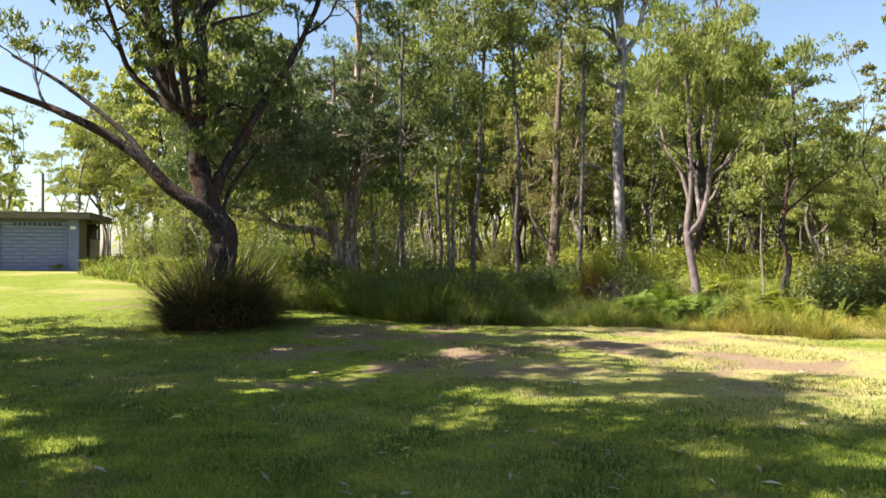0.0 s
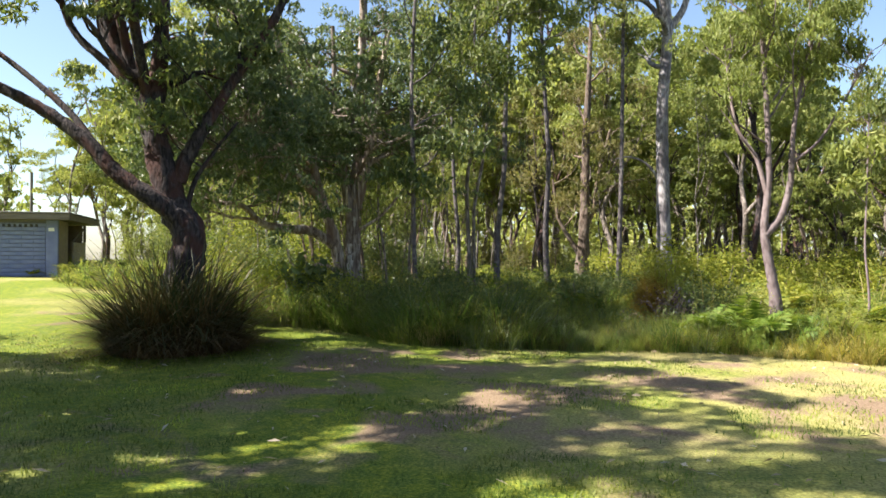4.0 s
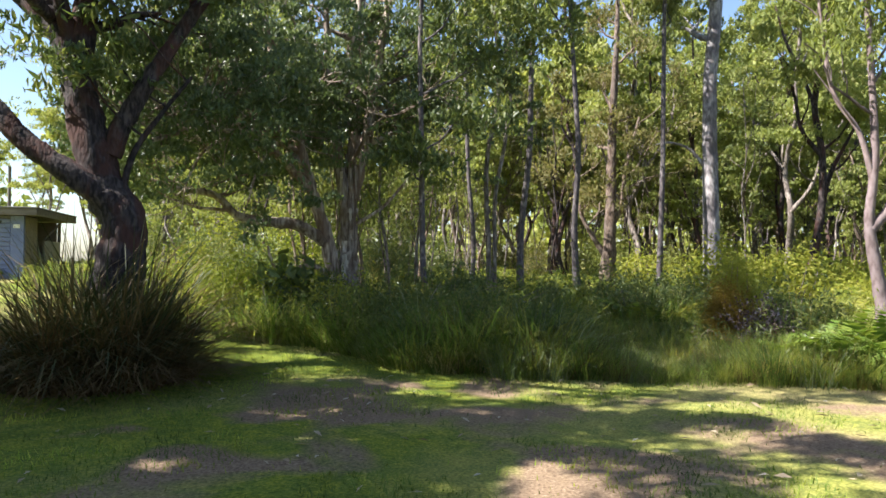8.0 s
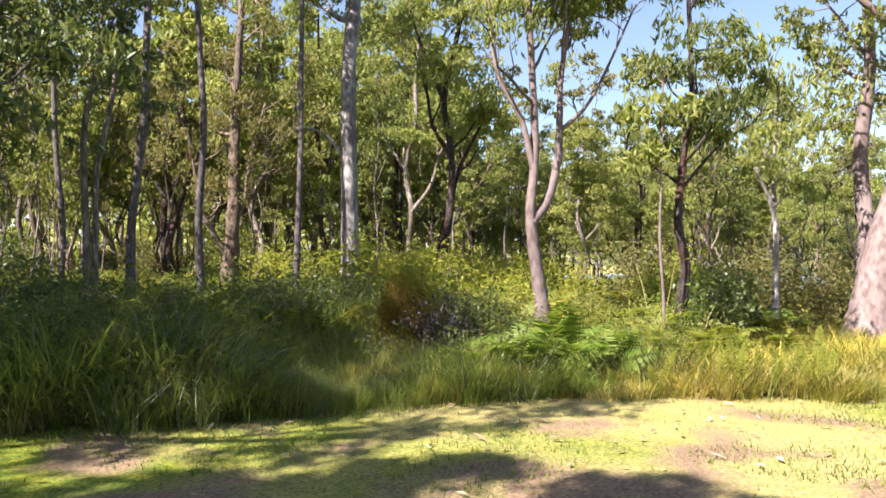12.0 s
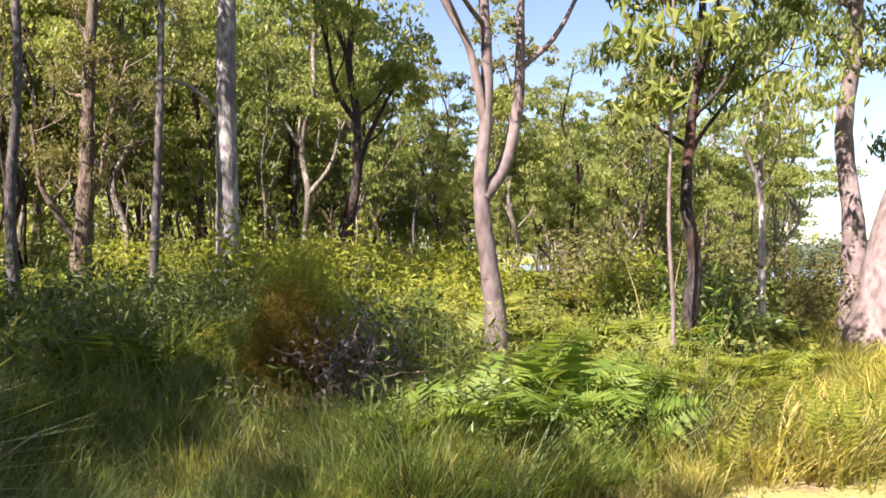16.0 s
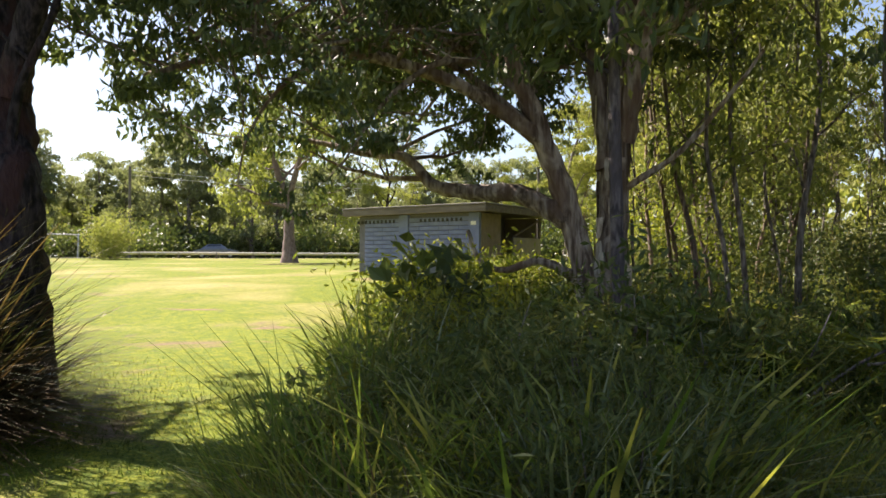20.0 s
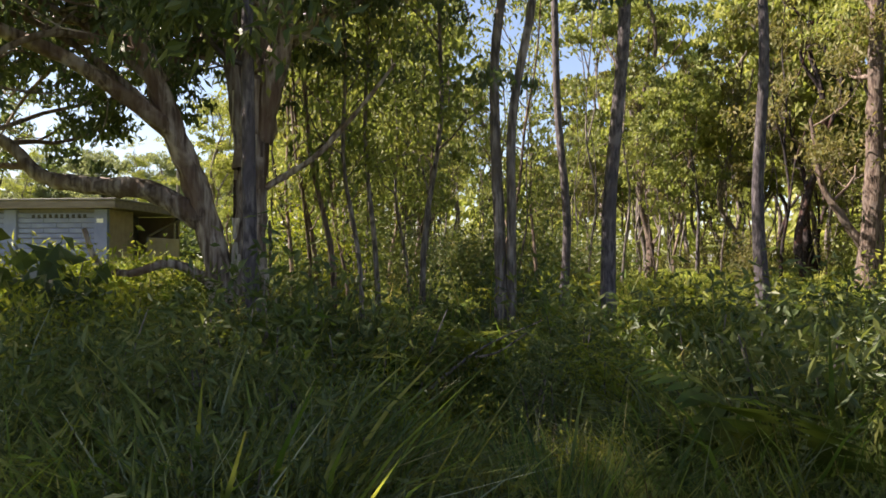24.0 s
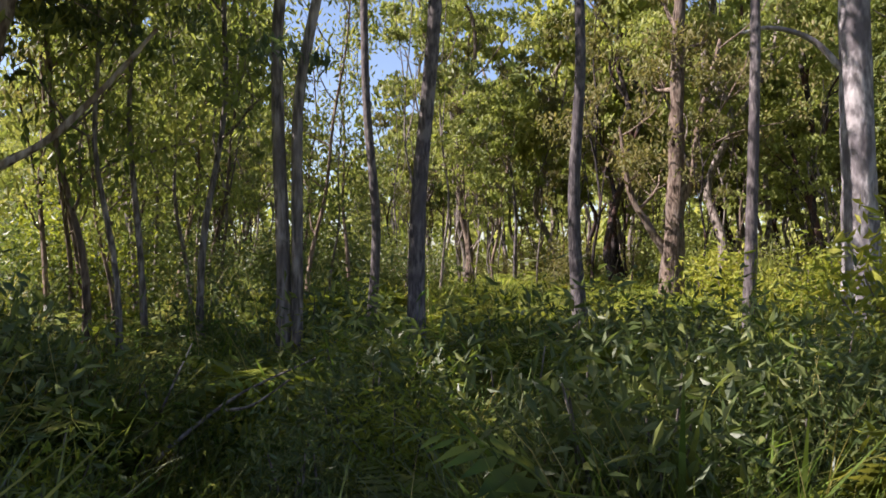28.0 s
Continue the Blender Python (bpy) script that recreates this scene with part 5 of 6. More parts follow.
ferns("withered brown bracken fern", frond_meshes(84, 0.9, False, 0.9, M["fern_dead"]),
      scatter(rs, 36, -3, 7, 14.6, 21, lambda x, y, d: d > 0.3 and clear_of_path(x, y) > 1.8), "withered bracken", 8, (0.4, 0.8), 6)
stuff("undergrowth_grass", "dense green grass under the trees", "grass", GRASS_COARSE, M["blade_green"],
      scatter(rs, 1350, -14, 4.6, 14.5, 36, lambda x, y, d: d > 0.1 and lump(x, y) > (0.68 if clear_of_path(x, y) > 4.2 else 0.95)), 9, (0.5, 1.4))
stuff("undergrowth_grass", "fresh green grass among the darker clumps", "grass", GRASS_FINE, M["blade_bright"],
      scatter(rs, 560, -7, 4.8, 14.5, 22, lambda x, y, d: d > 0.2), 31, (0.7, 1.7))
stuff("undergrowth_bracken", "green bracken among the grass", "fern", FERN, M["fern"],
      scatter(rs, 150, -5, 5.5, 15.4, 23, lambda x, y, d: d > 0.8 and clear_of_path(x, y) > 3.0), 40, (0.7, 1.2))
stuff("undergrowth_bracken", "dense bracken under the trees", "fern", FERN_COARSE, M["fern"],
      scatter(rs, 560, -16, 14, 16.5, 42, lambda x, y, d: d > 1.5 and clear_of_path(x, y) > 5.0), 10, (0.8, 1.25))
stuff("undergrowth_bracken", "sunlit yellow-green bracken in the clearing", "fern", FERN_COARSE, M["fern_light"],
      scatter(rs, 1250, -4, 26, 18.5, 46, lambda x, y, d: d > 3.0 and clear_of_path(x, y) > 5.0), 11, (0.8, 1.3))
stuff("golden_grass", "golden sunlit grass towards the lake", "grass", GRASS_SOFT, M["blade_gold"],
      scatter(rs, 2000, 5.2, 24, 11.0, 24, lambda x, y, d: d > 0.2), 12, (0.6, 1.15))
stuff("straw_grass", "dry straw grass along the lawn's edge", "grass", GRASS_FINE, M["blade_straw"],
      scatter(rs, 620, 3.6, 14, 11.0, 16, lambda x, y, d: d < 1.1), 14, (0.4, 0.8))
stuff("straw_grass", "straw wisps among the green grass", "grass", GRASS_FINE, M["blade_straw"],
      scatter(rs, 190, -2.5, 4, 14.0, 17, lambda x, y, d: d < 1.4), 36, (0.5, 1.2))
stuff("grass_fringe", "short uneven grass along the lawn's edge", "grass", GRASS_FINE, M["blade_green"],
      scatter(rs, 700, -9, 12, 11.6, 24, lambda x, y, d: d < 0.6), 13, (0.35, 0.8))
stuff("grass_fringe", "short bright grass along the lawn's edge", "grass", GRASS_FINE, M["blade_bright"],
      scatter(rs, 250, -9, 5, 11.6, 24, lambda x, y, d: d < 0.4), 32, (0.3, 0.7))


def herb_arrays(rng, n):
    """Upright leafy stems, with narrow leaves set round each."""
    b = Buf()
    for _ in range(n):
        h, a = rng.uniform(0.5, 1.0), rng.uniform(0, 2 * np.pi)
        foot = np.array([math.cos(a), math.sin(a), 0]) * 0.16 * rng.uniform()
        tip = foot + np.array([rng.normal() * 0.14, rng.normal() * 0.14, h])
        w = np.array([0.003, 0, 0])
        b.add([foot - w, foot + w, tip + w * 0.4, tip - w * 0.4], [(0, 1, 2, 3)])
        f = rng.uniform(0.2, 1.0, 20)[:, None]
        leaves(b, foot + (tip - foot) * f + rng.normal(size=(20, 3)) * (0.045, 0.045, 0.02), rng, 0.08, 0.018, -0.25, 0.3)
    return b.arrays()


HERB = [herb_arrays(R, 7) for _ in range(4)]
shrub_front = [(-2.9, 17.2), (-2.1, 16.6), (-0.7, 15.45), (0.05, 15.3), (-1.5, 16.1), (-0.2, 15.9), (3.15, 14.85), (2.9, 15.5)]
plants("herb_clump", "rounded leafy herb at the lawn's edge", "herb", HERB, M["leaf_mid"], shrub_front, "herbs at the lawn's edge", 41, (0.75, 1.05), False)
plants("herb_clump", "upright leafy green herb under the trees", "herb", HERB, M["herb"],
       scatter(rs, 45, -4, 6, 14.7, 20, lambda x, y, d: d > 0.4 and clear_of_path(x, y) > 2.6), "leafy herbs", 33, (0.7, 1.3))
stuff("undergrowth_herbs", "leafy green herbs filling the undergrowth", "herb", HERB, M["herb"],
      scatter(rs, 210, -12, 8, 15, 27, lambda x, y, d: d > 0.8 and clear_of_path(x, y) > 2.8), 34, (0.7, 1.35))


HOOK = [blade_arrays(R, 84, 0.17, 1.2, 0.015, 1.05, 0.3, 0.5) for _ in range(3)]
plants("grass_clump", "tall pale grey-green grass with hooked drooping tips", "grass", HOOK, M["blade_pale"],
       [(0.85, 15.2), (0.62, 15.38), (1.02, 15.42), (-0.35, 16.0), (0.3, 15.9), (-0.9, 15.9)], "hooked pale grass", 37, (0.85, 1.1), False)
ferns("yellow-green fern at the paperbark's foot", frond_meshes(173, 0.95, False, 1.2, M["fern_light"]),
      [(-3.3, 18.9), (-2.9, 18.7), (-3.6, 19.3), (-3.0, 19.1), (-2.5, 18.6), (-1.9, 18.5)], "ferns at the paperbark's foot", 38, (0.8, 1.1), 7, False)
plants("grass_clump", "fresh broad-bladed green grass at the lawn's edge", "grass", GRASS, M["blade_bright"],
       [(x, edge_y(x) + 0.12 + 0.16 * abs(math.sin(7 * x))) for x in (-1.9, -1.45, -0.75, -0.3, 0.1, 0.42, 0.7, 3.2, 3.45, 3.8, 4.15, 4.5)], "fresh grass at the lawn's edge", 42, (0.5, 0.8), False)
NEAR = np.random.default_rng(177)
UPRIGHT = [blade_arrays(NEAR, 74, 0.22, 0.7, 0.0075, 0.5, 0.4) for _ in range(4)]
for colour, label, n in (("blade_green", "soft upright green grass beside the walked strip", 210), ("blade_grey", "soft upright grey-green grass beside the walked strip", 110), ("blade_bright", "soft fresh green grass beside the walked strip", 130), ("blade_brown", "withered upright grass beside the walked strip", 60)):
    stuff("upright_grass", label, "grass", UPRIGHT, M[colour], scatter(NEAR, n, -2.6, 6.0, 14.4, 19.5, lambda x, y, d: 0.7 < clear_of_path(x, y) < 4.2), n, (0.7, 1.3))
TALL = [blade_arrays(NEAR, 70, 0.15, 1.05, 0.014, 0.55, 0.36) for _ in range(3)]
plants("grass_clump", "tall reed-like green grass at the undergrowth's corner", "grass", TALL, M["blade_bright"],
       [(-3.2 + 0.3 * k, float(edge_y(-3.2 + 0.3 * k)) + 0.3 + 0.12 * (k % 3)) for k in range(12)], "reed-like grass at the corner", 51, (0.8, 1.15), False)
rc = np.random.default_rng(176)
plants("grass_clump", "dry straw-coloured tuft at the lawn's edge", "grass", GRASS, M["blade_straw"],
       scatter(rc, 16, -2.4, 4.6, 14.2, 17, lambda x, y, d: d < 0.5 and clear_of_path(x, y) > 1.0), "dry tufts at the lawn's edge", 52, (0.45, 0.8), False)
plants("grass_clump", "bright green tuft standing out from the lawn's edge", "grass", GRASS, M["blade_bright"],
       scatter(rc, 20, -2.6, 4.6, 14.2, 17, lambda x, y, d: d < 0.7 and clear_of_path(x, y) > 1.0), "bright tufts at the lawn's edge", 53, (0.6, 1.05), False)
plants("herb_clump", "dark leafy herb standing out from the lawn's edge", "herb", HERB, M["leaf_dark"],
       scatter(rc, 16, -2.4, 4.6, 14.4, 17.2, lambda x, y, d: 0.1 < d < 1.1 and clear_of_path(x, y) > 1.3), "dark herbs at the lawn's edge", 54, (0.8, 1.2), False)
# Brighter greens on the corner's plants stand in for strong sun there.
plants("grass_clump", "sunlit yellow-green grass in the corner beside the paperbark", "grass", GRASS, M["blade_bright"],
       scatter(rc, 26, -6.0, -2.8, 17.2, 19.6, lambda x, y, d: 0 < d < 1.6), "sunlit grass in the corner", 49, (0.6, 1.0), False)
plants("herb_clump", "sunlit yellow-green herb in the corner beside the paperbark", "herb", HERB, M["leaf_yellow"],
       scatter(rc, 22, -6.4, -2.9, 17.4, 20.2, lambda x, y, d: 0.3 < d < 2.4), "sunlit herbs in the corner", 50, (0.8, 1.35), False)
STALK = [blade_arrays(R, 7, 0.15, 1.25, 0.009, 0.25, 0.3) for _ in range(4)]
stuff("dry_stalk_stand", "thin dry stalks standing above the undergrowth", "grass", STALK, M["blade_straw"],
      scatter(rs, 200, -6, 8, 14.5, 24, lambda x, y, d: d > 0.3 and clear_of_path(x, y) > 1.8), 15, (0.6, 1.05))
stuff("brown_grass", "withered brown grass among the green", "grass", GRASS_FINE, M["blade_brown"],
      scatter(rs, 170, -5, 8, 14.3, 22, lambda x, y, d: d > 0.1), 16, (0.5, 1.0))


def soft_kinds(seed, n):
    return [shrub_arrays(seed + k, 0.75, 0.5, 15, 22, 0.055, 0.015, 0.09) for k in range(n)]


def low_cover():
    """Short trodden grass and ferns where the undergrowth meets the walked strip."""
    rng = np.random.default_rng(77)
    for name, label, arrays, material, n, sizes in (("trodden_grass", "short trodden grass at the undergrowth's edge", UPRIGHT, "blade_green", 230, (0.5, 1.1)),
                                                    ("trodden_grass", "short bright grass at the undergrowth's edge", UPRIGHT, "blade_bright", 130, (0.6, 1.1)),
                                                    ("trodden_grass", "short withered grass at the undergrowth's edge", UPRIGHT, "blade_brown", 90, (0.5, 1.0)),
                                                    ("trodden_grass", "short grey-green grass at the undergrowth's edge", UPRIGHT, "blade_grey", 90, (0.6, 1.1)),
                                                    ("trodden_herbs", "low leafy herbs at the undergrowth's edge", HERB, "herb", 14, (0.35, 0.6))):
        spots = []
        while len(spots) < n:
            x, y = rng.uniform(-0.2, 4.3), rng.uniform(14.2, 17.2)
            if y > edge_y(x) - 0.1 and clear_of_path(x, y) < 2.0:
                spots.append((x, y, gz(x, y) - 0.02, rng.uniform(*sizes) * min(1.0, 0.45 + 0.4 * clear_of_path(x, y))))
        v, q = place_arrays(arrays, spots, rng)
        tagged(new(name, quad_mesh(name, v, q, M[material])), label, "grass", kind="stuff")


low_cover()


def shrubs(name, label, kinds, leaf, spots, group, seed, sizes, wood="bark_grey"):
    rng = np.random.default_rng(seed)
    first = []
    for (wv, wq), (lv, lq) in kinds:
        ob = thing(name, label, "shrub", group)
        part("framework", quad_mesh("framework", wv, wq, M[wood], True), ob)
        part("foliage", quad_mesh("foliage", lv, lq, M[leaf]), ob)
        first.append(ob)
    for n, (x, y) in enumerate(spots):
        ob = first[n] if n < len(first) else copy_thing(first[rng.integers(len(first))], pose(0, 0, 0))
        s = rng.uniform(*sizes) * min(1.0, 0.4 + 0.2 * clear_of_path(x, y))
        ob.matrix_basis = pose(x, y, gz(x, y) - 0.02, 0, 0, rng.uniform(0, 360)) @ Matrix.Scale(s, 4)


def low_kinds(seed, n):
    return [shrub_arrays(seed + k, 0.85, 0.65, 12, 11, 0.085, 0.028, 0.11) for k in range(n)]


def tall_kinds(seed, n):
    return [shrub_arrays(seed + k, 2.6, 1.7, 11, 15, 0.16, 0.065, 0.25) for k in range(n)]


shrubs("shrub", "dark leafy shrub in the undergrowth", low_kinds(90, 3), "leaf_dark", scatter(rs, 48, -7, 5, 15, 22, lambda x, y, d: d > 0.5 and lump(x, y) > 0.95 and (x > -2.6 or y > 20) and clear_of_path(x, y) > 2.6), "dark shrubs", 20, (0.8, 1.25))
shrubs("shrub", "bushy mid-green plant at the lawn's edge", [shrub_arrays(97 + k, 0.8, 0.6, 12, 12, 0.085, 0.026, 0.11) for k in range(3)], "leaf_mid",
       scatter(rs, 46, -5, 4.4, 14.5, 19, lambda x, y, d: 0.25 < d < 1.9 and x > -2.7 and clear_of_path(x, y) > 2.3), "bushy plants at the lawn's edge", 44, (0.6, 1.05))
shrubs("shrub", "low sunlit bushy plant among bracken", [shrub_arrays(107 + k, 0.7, 0.6, 12, 12, 0.08, 0.026, 0.11) for k in range(2)], "leaf_light",
       scatter(rs, 36, 1.5, 9.5, 15.0, 22, lambda x, y, d: d > 0.9 and clear_of_path(x, y) > 2.4), "sunlit bushy plants", 45, (0.6, 1.1))
shrubs("shrub", "yellow-green leafy shrub in the clearing", low_kinds(120, 2), "leaf_yellow",
       scatter(rs, 42, 4.8, 13, 18.5, 29, lambda x, y, d: d > 2.0 and math.hypot(x - 5.95, y - 24.7) > 1.3), "yellow-green shrubs", 21, (1.0, 1.8))
shrubs("tall_shrub", "tall thin olive understorey shrub", tall_kinds(94, 4), "leaf_olive",
       scatter(rs, 40, -24, 28, 34, 56, lambda x, y, d: in_forest(x, y)), "understorey shrubs", 22, (0.4, 0.8))
shrubs("tall_shrub", "tall light green understorey shrub", tall_kinds(130, 3), "leaf_light",
       scatter(rs, 45, -20, 26, 33, 56, lambda x, y, d: in_forest(x, y) and (x > 2 or y > 44)), "light understorey shrubs", 23, (0.4, 0.95))
shrubs("tall_shrub", "dark leafy shrub in the shade behind the paperbark", tall_kinds(99, 2), "leaf_dark",
       [(-8.0, 28.2), (-6.9, 26.2), (-6.6, 27.4), (-5.4, 25.8), (-8.6, 30.6), (-6.9, 30.2), (-4.4, 27.8), (-9.4, 31.0), (-3.4, 25.6), (-4.6, 23.8), (-2.6, 27.6), (-5.2, 24.6)] + [(-9.5 + 1.15 * k - 0.4 * (k % 3), 31.0 + 1.7 * (k % 3) + 0.3 * (k % 2)) for k in range(9)], "shrubs behind the paperbark", 46, (0.5, 0.85))
rw = np.random.default_rng(95)
shrubs("tall_shrub", "tall leafy sunlit bush at the forest's western edge", [shrub_arrays(145 + k, 3.0, 1.7, 12, 22, 0.15, 0.06, 0.26) for k in range(2)], "leaf_mid",
       [(-12.6 - 0.34 * k + rw.normal() * 0.6, 35.0 + 1.3 * k + rw.normal() * 0.5) for k in range(12)], "bushes at the forest's western edge", 35, (0.8, 1.3))
shrubs("tall_shrub", "olive shrub near the lake's shore", tall_kinds(140, 2), "leaf_olive",
       [(11.0, 18.2), (12.2, 17.3), (13.0, 19.0), (14.2, 18.0), (15.0, 20.5), (12.0, 21.0), (16.5, 19.0), (17.5, 21.5), (10.3, 19.5), (15.8, 17.4)], "shore shrubs", 24, (0.45, 0.75))
shrubs("shrub", "broad-leaved dark plant beside the paperbark", [shrub_arrays(150, 1.5, 0.75, 9, 3, 0.22, 0.18, 0.16, 0.4)], "leaf_dark", [(-3.2, 18.05)], "", 25, (1.0, 1.05))
shrubs("shrub", "bright lime-green bushy sapling", [shrub_arrays(151, 2.7, 1.3, 12, 20, 0.09, 0.04, 0.2)], "leaf_yellow", [(-4.7, 24.6), (-7.4, 27.5)], "", 26, (1.0, 1.1))
shrubs("shrub", "soft rust-orange bush beside a brush heap", [shrub_arrays(152, 1.15, 0.32, 16, 120, 0.035, 0.008, 0.09)], "leaf_rust", [(3.3, 16.2)], "", 27, (1.42, 1.45), "bark_red")
shrubs("shrub", "soft feathery yellow-green bush beside a brush heap", [shrub_arrays(155, 1.15, 0.32, 16, 120, 0.035, 0.008, 0.09)], "leaf_yellow", [(3.58, 16.5)], "", 29, (1.45, 1.5), "bark_red")
# Yellow-green in place of mid green: sun on these bushes put into the colour.
shrubs("shrub", "leafy yellow-green bush at the clearing's corner", low_kinds(153, 2), "leaf_yellow",
       [(-4.2, 18.6), (-3.4, 18.3), (-5.2, 19.4), (-6.3, 20.6), (-2.2, 17.4), (-4.8, 20.5), (-7.5, 22.5), (-6.2, 22.8), (-3.6, 21.0)], "corner bushes", 28, (0.95, 1.4))


def build_heap():
    """Dead brush: grey curled leaves and brown fronds on a tangle of sticks."""
    rng = np.random.default_rng(160)
    ob = thing("brush_heap", "heap of dead brush with curled grey leaves", "brush", "", at_ground(3.55, 15.9))
    w, tips = Buf(), []
    for _ in range(70):
        lb = bough(rng, (rng.normal() * 0.2, rng.normal() * 0.2, rng.uniform(0.05, 0.75)), outward(rng, 0.5), rng.uniform(0.3, 0.5), -0.08, 0.35, 6)
        lb[:, 2] = np.clip(lb[:, 2], 0.02, 0.95)
        tube(w, lb, np.linspace(0.009, 0.003, 6), 4)
        tips += [c + rng.normal(size=(7, 3)) * 0.08 for c in lb[2::2]]
    tagged(part("tangle", w.mesh("tangle", M["bark_red"], True), ob), "tangle of dead brown sticks", kind="stuff")
    b = Buf()
    c = np.concatenate(tips)
    c[:, 2] = np.maximum(c[:, 2], 0.04)
    leaves(b, c, rng, 0.062, 0.034, 0.5, 1.0)
    part("dead_foliage", b.mesh("dead_foliage", M["leaf_dry"]), ob, "curled grey-purple dead leaves")
    v, q = fern_arrays(161, 20, 0.85, False, 1.05)
    part("dead_frond", quad_mesh("dead_frond", v, q, M["fern_dead"]), ob, "rusty brown fronds")


build_heap()
rf = np.random.default_rng(172)
ferns("bright green fern leaning onto the lawn", frond_meshes(171, 1.15, False, 1.45, M["fern_bright"], 4),
      [(3.6 + 0.25 * k + rf.normal() * 0.06, 14.62 + 0.42 * rf.uniform()) for k in range(7)], "bright ferns beside the lawn", 30, (0.65, 1.0), 6, False, 15)


def narrow_frond(buf, rng, az, length, lean):
    """A narrow upright frond with short even leaflets on both sides."""
    d, s_ = np.array([math.cos(az), math.sin(az), 0]), np.array([-math.sin(az), math.cos(az), 0])
    f = np.linspace(0, 1, 8)
    line = d * (length * lean * f**1.6)[:, None] + np.array([0, 0, 1]) * (length * (f - 0.12 * f**3))[:, None]
    tube(buf, line, np.linspace(0.004, 0.0012, 8), 3)
    for k in range(17):
        g = 0.12 + 0.86 * k / 17
        p = np.array([np.interp(g, f, line[:, c]) for c in range(3)])
        lng = length * 0.13 * (1 - g**3) * min(1, 0.5 + g * 2) * rng.uniform(0.85, 1.1)
        for sg in (-1, 1):
            ax = unit(s_ * sg + np.array([0, 0, 0.28]) + rng.normal(size=3) * 0.1)
            w = np.array([0, 0, 1.0]) * length * 0.016
            buf.add([p, p + ax * lng * 0.4 + w, p + ax * lng, p + ax * lng * 0.4 - w], [(0, 1, 2, 3)])


def build_upright_ferns():
    rng = np.random.default_rng(174)
    meshes = []
    for _ in range(4):
        b = Buf()
        narrow_frond(b, rng, 0.0, 0.7, rng.uniform(0.15, 0.5))
        meshes.append(b.mesh("frond", M["fern_light"]))
    for _ in range(34):
        x = rng.uniform(4.4, 7.4)
        y = float(edge_y(x)) + rng.uniform(0.1, 1.5)
        ob = thing("fern", "upright narrow pale green fern beside the lawn", "fern", "upright ferns beside the lawn", (x, y, gz(x, y) - 0.02), rng.uniform(0, 360), rng.uniform(0.6, 1.15))
        for k in range(5):
            o = part("frond", meshes[rng.integers(4)], ob)
            o.matrix_basis = pose(0, 0, 0, rng.normal() * 6, rng.normal() * 6, 72 * k + rng.normal() * 20) @ Matrix.Scale(rng.uniform(0.65, 1.1), 4)


build_upright_ferns()
shrubs("shrub", "dark rounded shrub behind a winding tree", [shrub_arrays(159, 0.9, 0.8, 14, 10, 0.09, 0.05, 0.13)], "leaf_dark", [(8.5, 16.3), (9.3, 17.0)], "", 48, (1.1, 1.2))


rn = np.random.default_rng(178)
shrubs("shrub", "soft dark fine-leaved bush among the grass", soft_kinds(190, 3), "leaf_dark",
       scatter(rn, 26, -2.4, 5.0, 14.6, 18.6, lambda x, y, d: d > 0.1 and clear_of_path(x, y) > 1.2), "soft dark bushes", 55, (0.7, 1.3))
shrubs("shrub", "soft golden-green fine-leaved bush among the grass", soft_kinds(194, 2), "leaf_yellow",
       scatter(rn, 9, -0.5, 4.2, 15.2, 18.2, lambda x, y, d: clear_of_path(x, y) > 1.2), "soft golden-green bushes", 56, (0.6, 1.0))
ferns("small green fern among the grass", frond_meshes(181, 0.75, False, 1.2, M["fern"]),
      scatter(rn, 30, -1.6, 4.6, 14.6, 18.0, lambda x, y, d: d > 0.05 and 1.0 < clear_of_path(x, y) < 3.2), "small ferns among the grass", 57, (0.7, 1.1), 6)


def dead_branch(label, at, ends, r, wood="deadwood"):
    """A fallen grey branch with a few forks, propped on the plants around it."""
    ob = thing("dead_branch", label, "branch", "", at)
    for k, pts in enumerate(ends):
        b = Buf()
        line = spline(pts, 12)
        tube(b, line, np.linspace(r * (1 if k == 0 else 0.55), r * 0.2, 12), 7)
        part("stem" if k == 0 else "fork", b.mesh("stem", M[wood], True), ob)


dead_branch("grey dead branch leaning in the undergrowth", at_ground(0.5, 18.1), [[(-0.45, -0.4, 0.05), (-0.2, -0.2, 0.4), (0.1, 0.1, 0.7), (0.5, 0.2, 0.9)], [(0.1, 0.06, 0.66), (0.3, -0.1, 0.72), (0.5, -0.15, 0.85)],
            [(-0.2, -0.2, 0.4), (-0.25, 0.1, 0.65), (-0.2, 0.3, 0.95)]], 0.018, "bark_grey")
dead_branch("pale dead branches lying beside the white gum", at_ground(7.3, 22.6), [[(-0.9, 0, 0.5), (-0.2, 0.1, 0.8), (0.6, 0, 0.7), (1.3, 0.2, 0.5)], [(-0.1, 0.1, 0.75), (0.3, 0.3, 1.1), (0.7, 0.2, 1.2)],
            [(0.3, 0.0, 0.75), (0.0, -0.3, 0.95), (-0.5, -0.4, 1.0)]], 0.05)
dead_branch("bleached dead stick among the grass", at_ground(-0.9, 16.6), [[(-0.1, 0, 0.05), (0.05, 0, 0.4), (0.1, 0.05, 0.8), (0.25, 0.0, 1.05)]], 0.014)


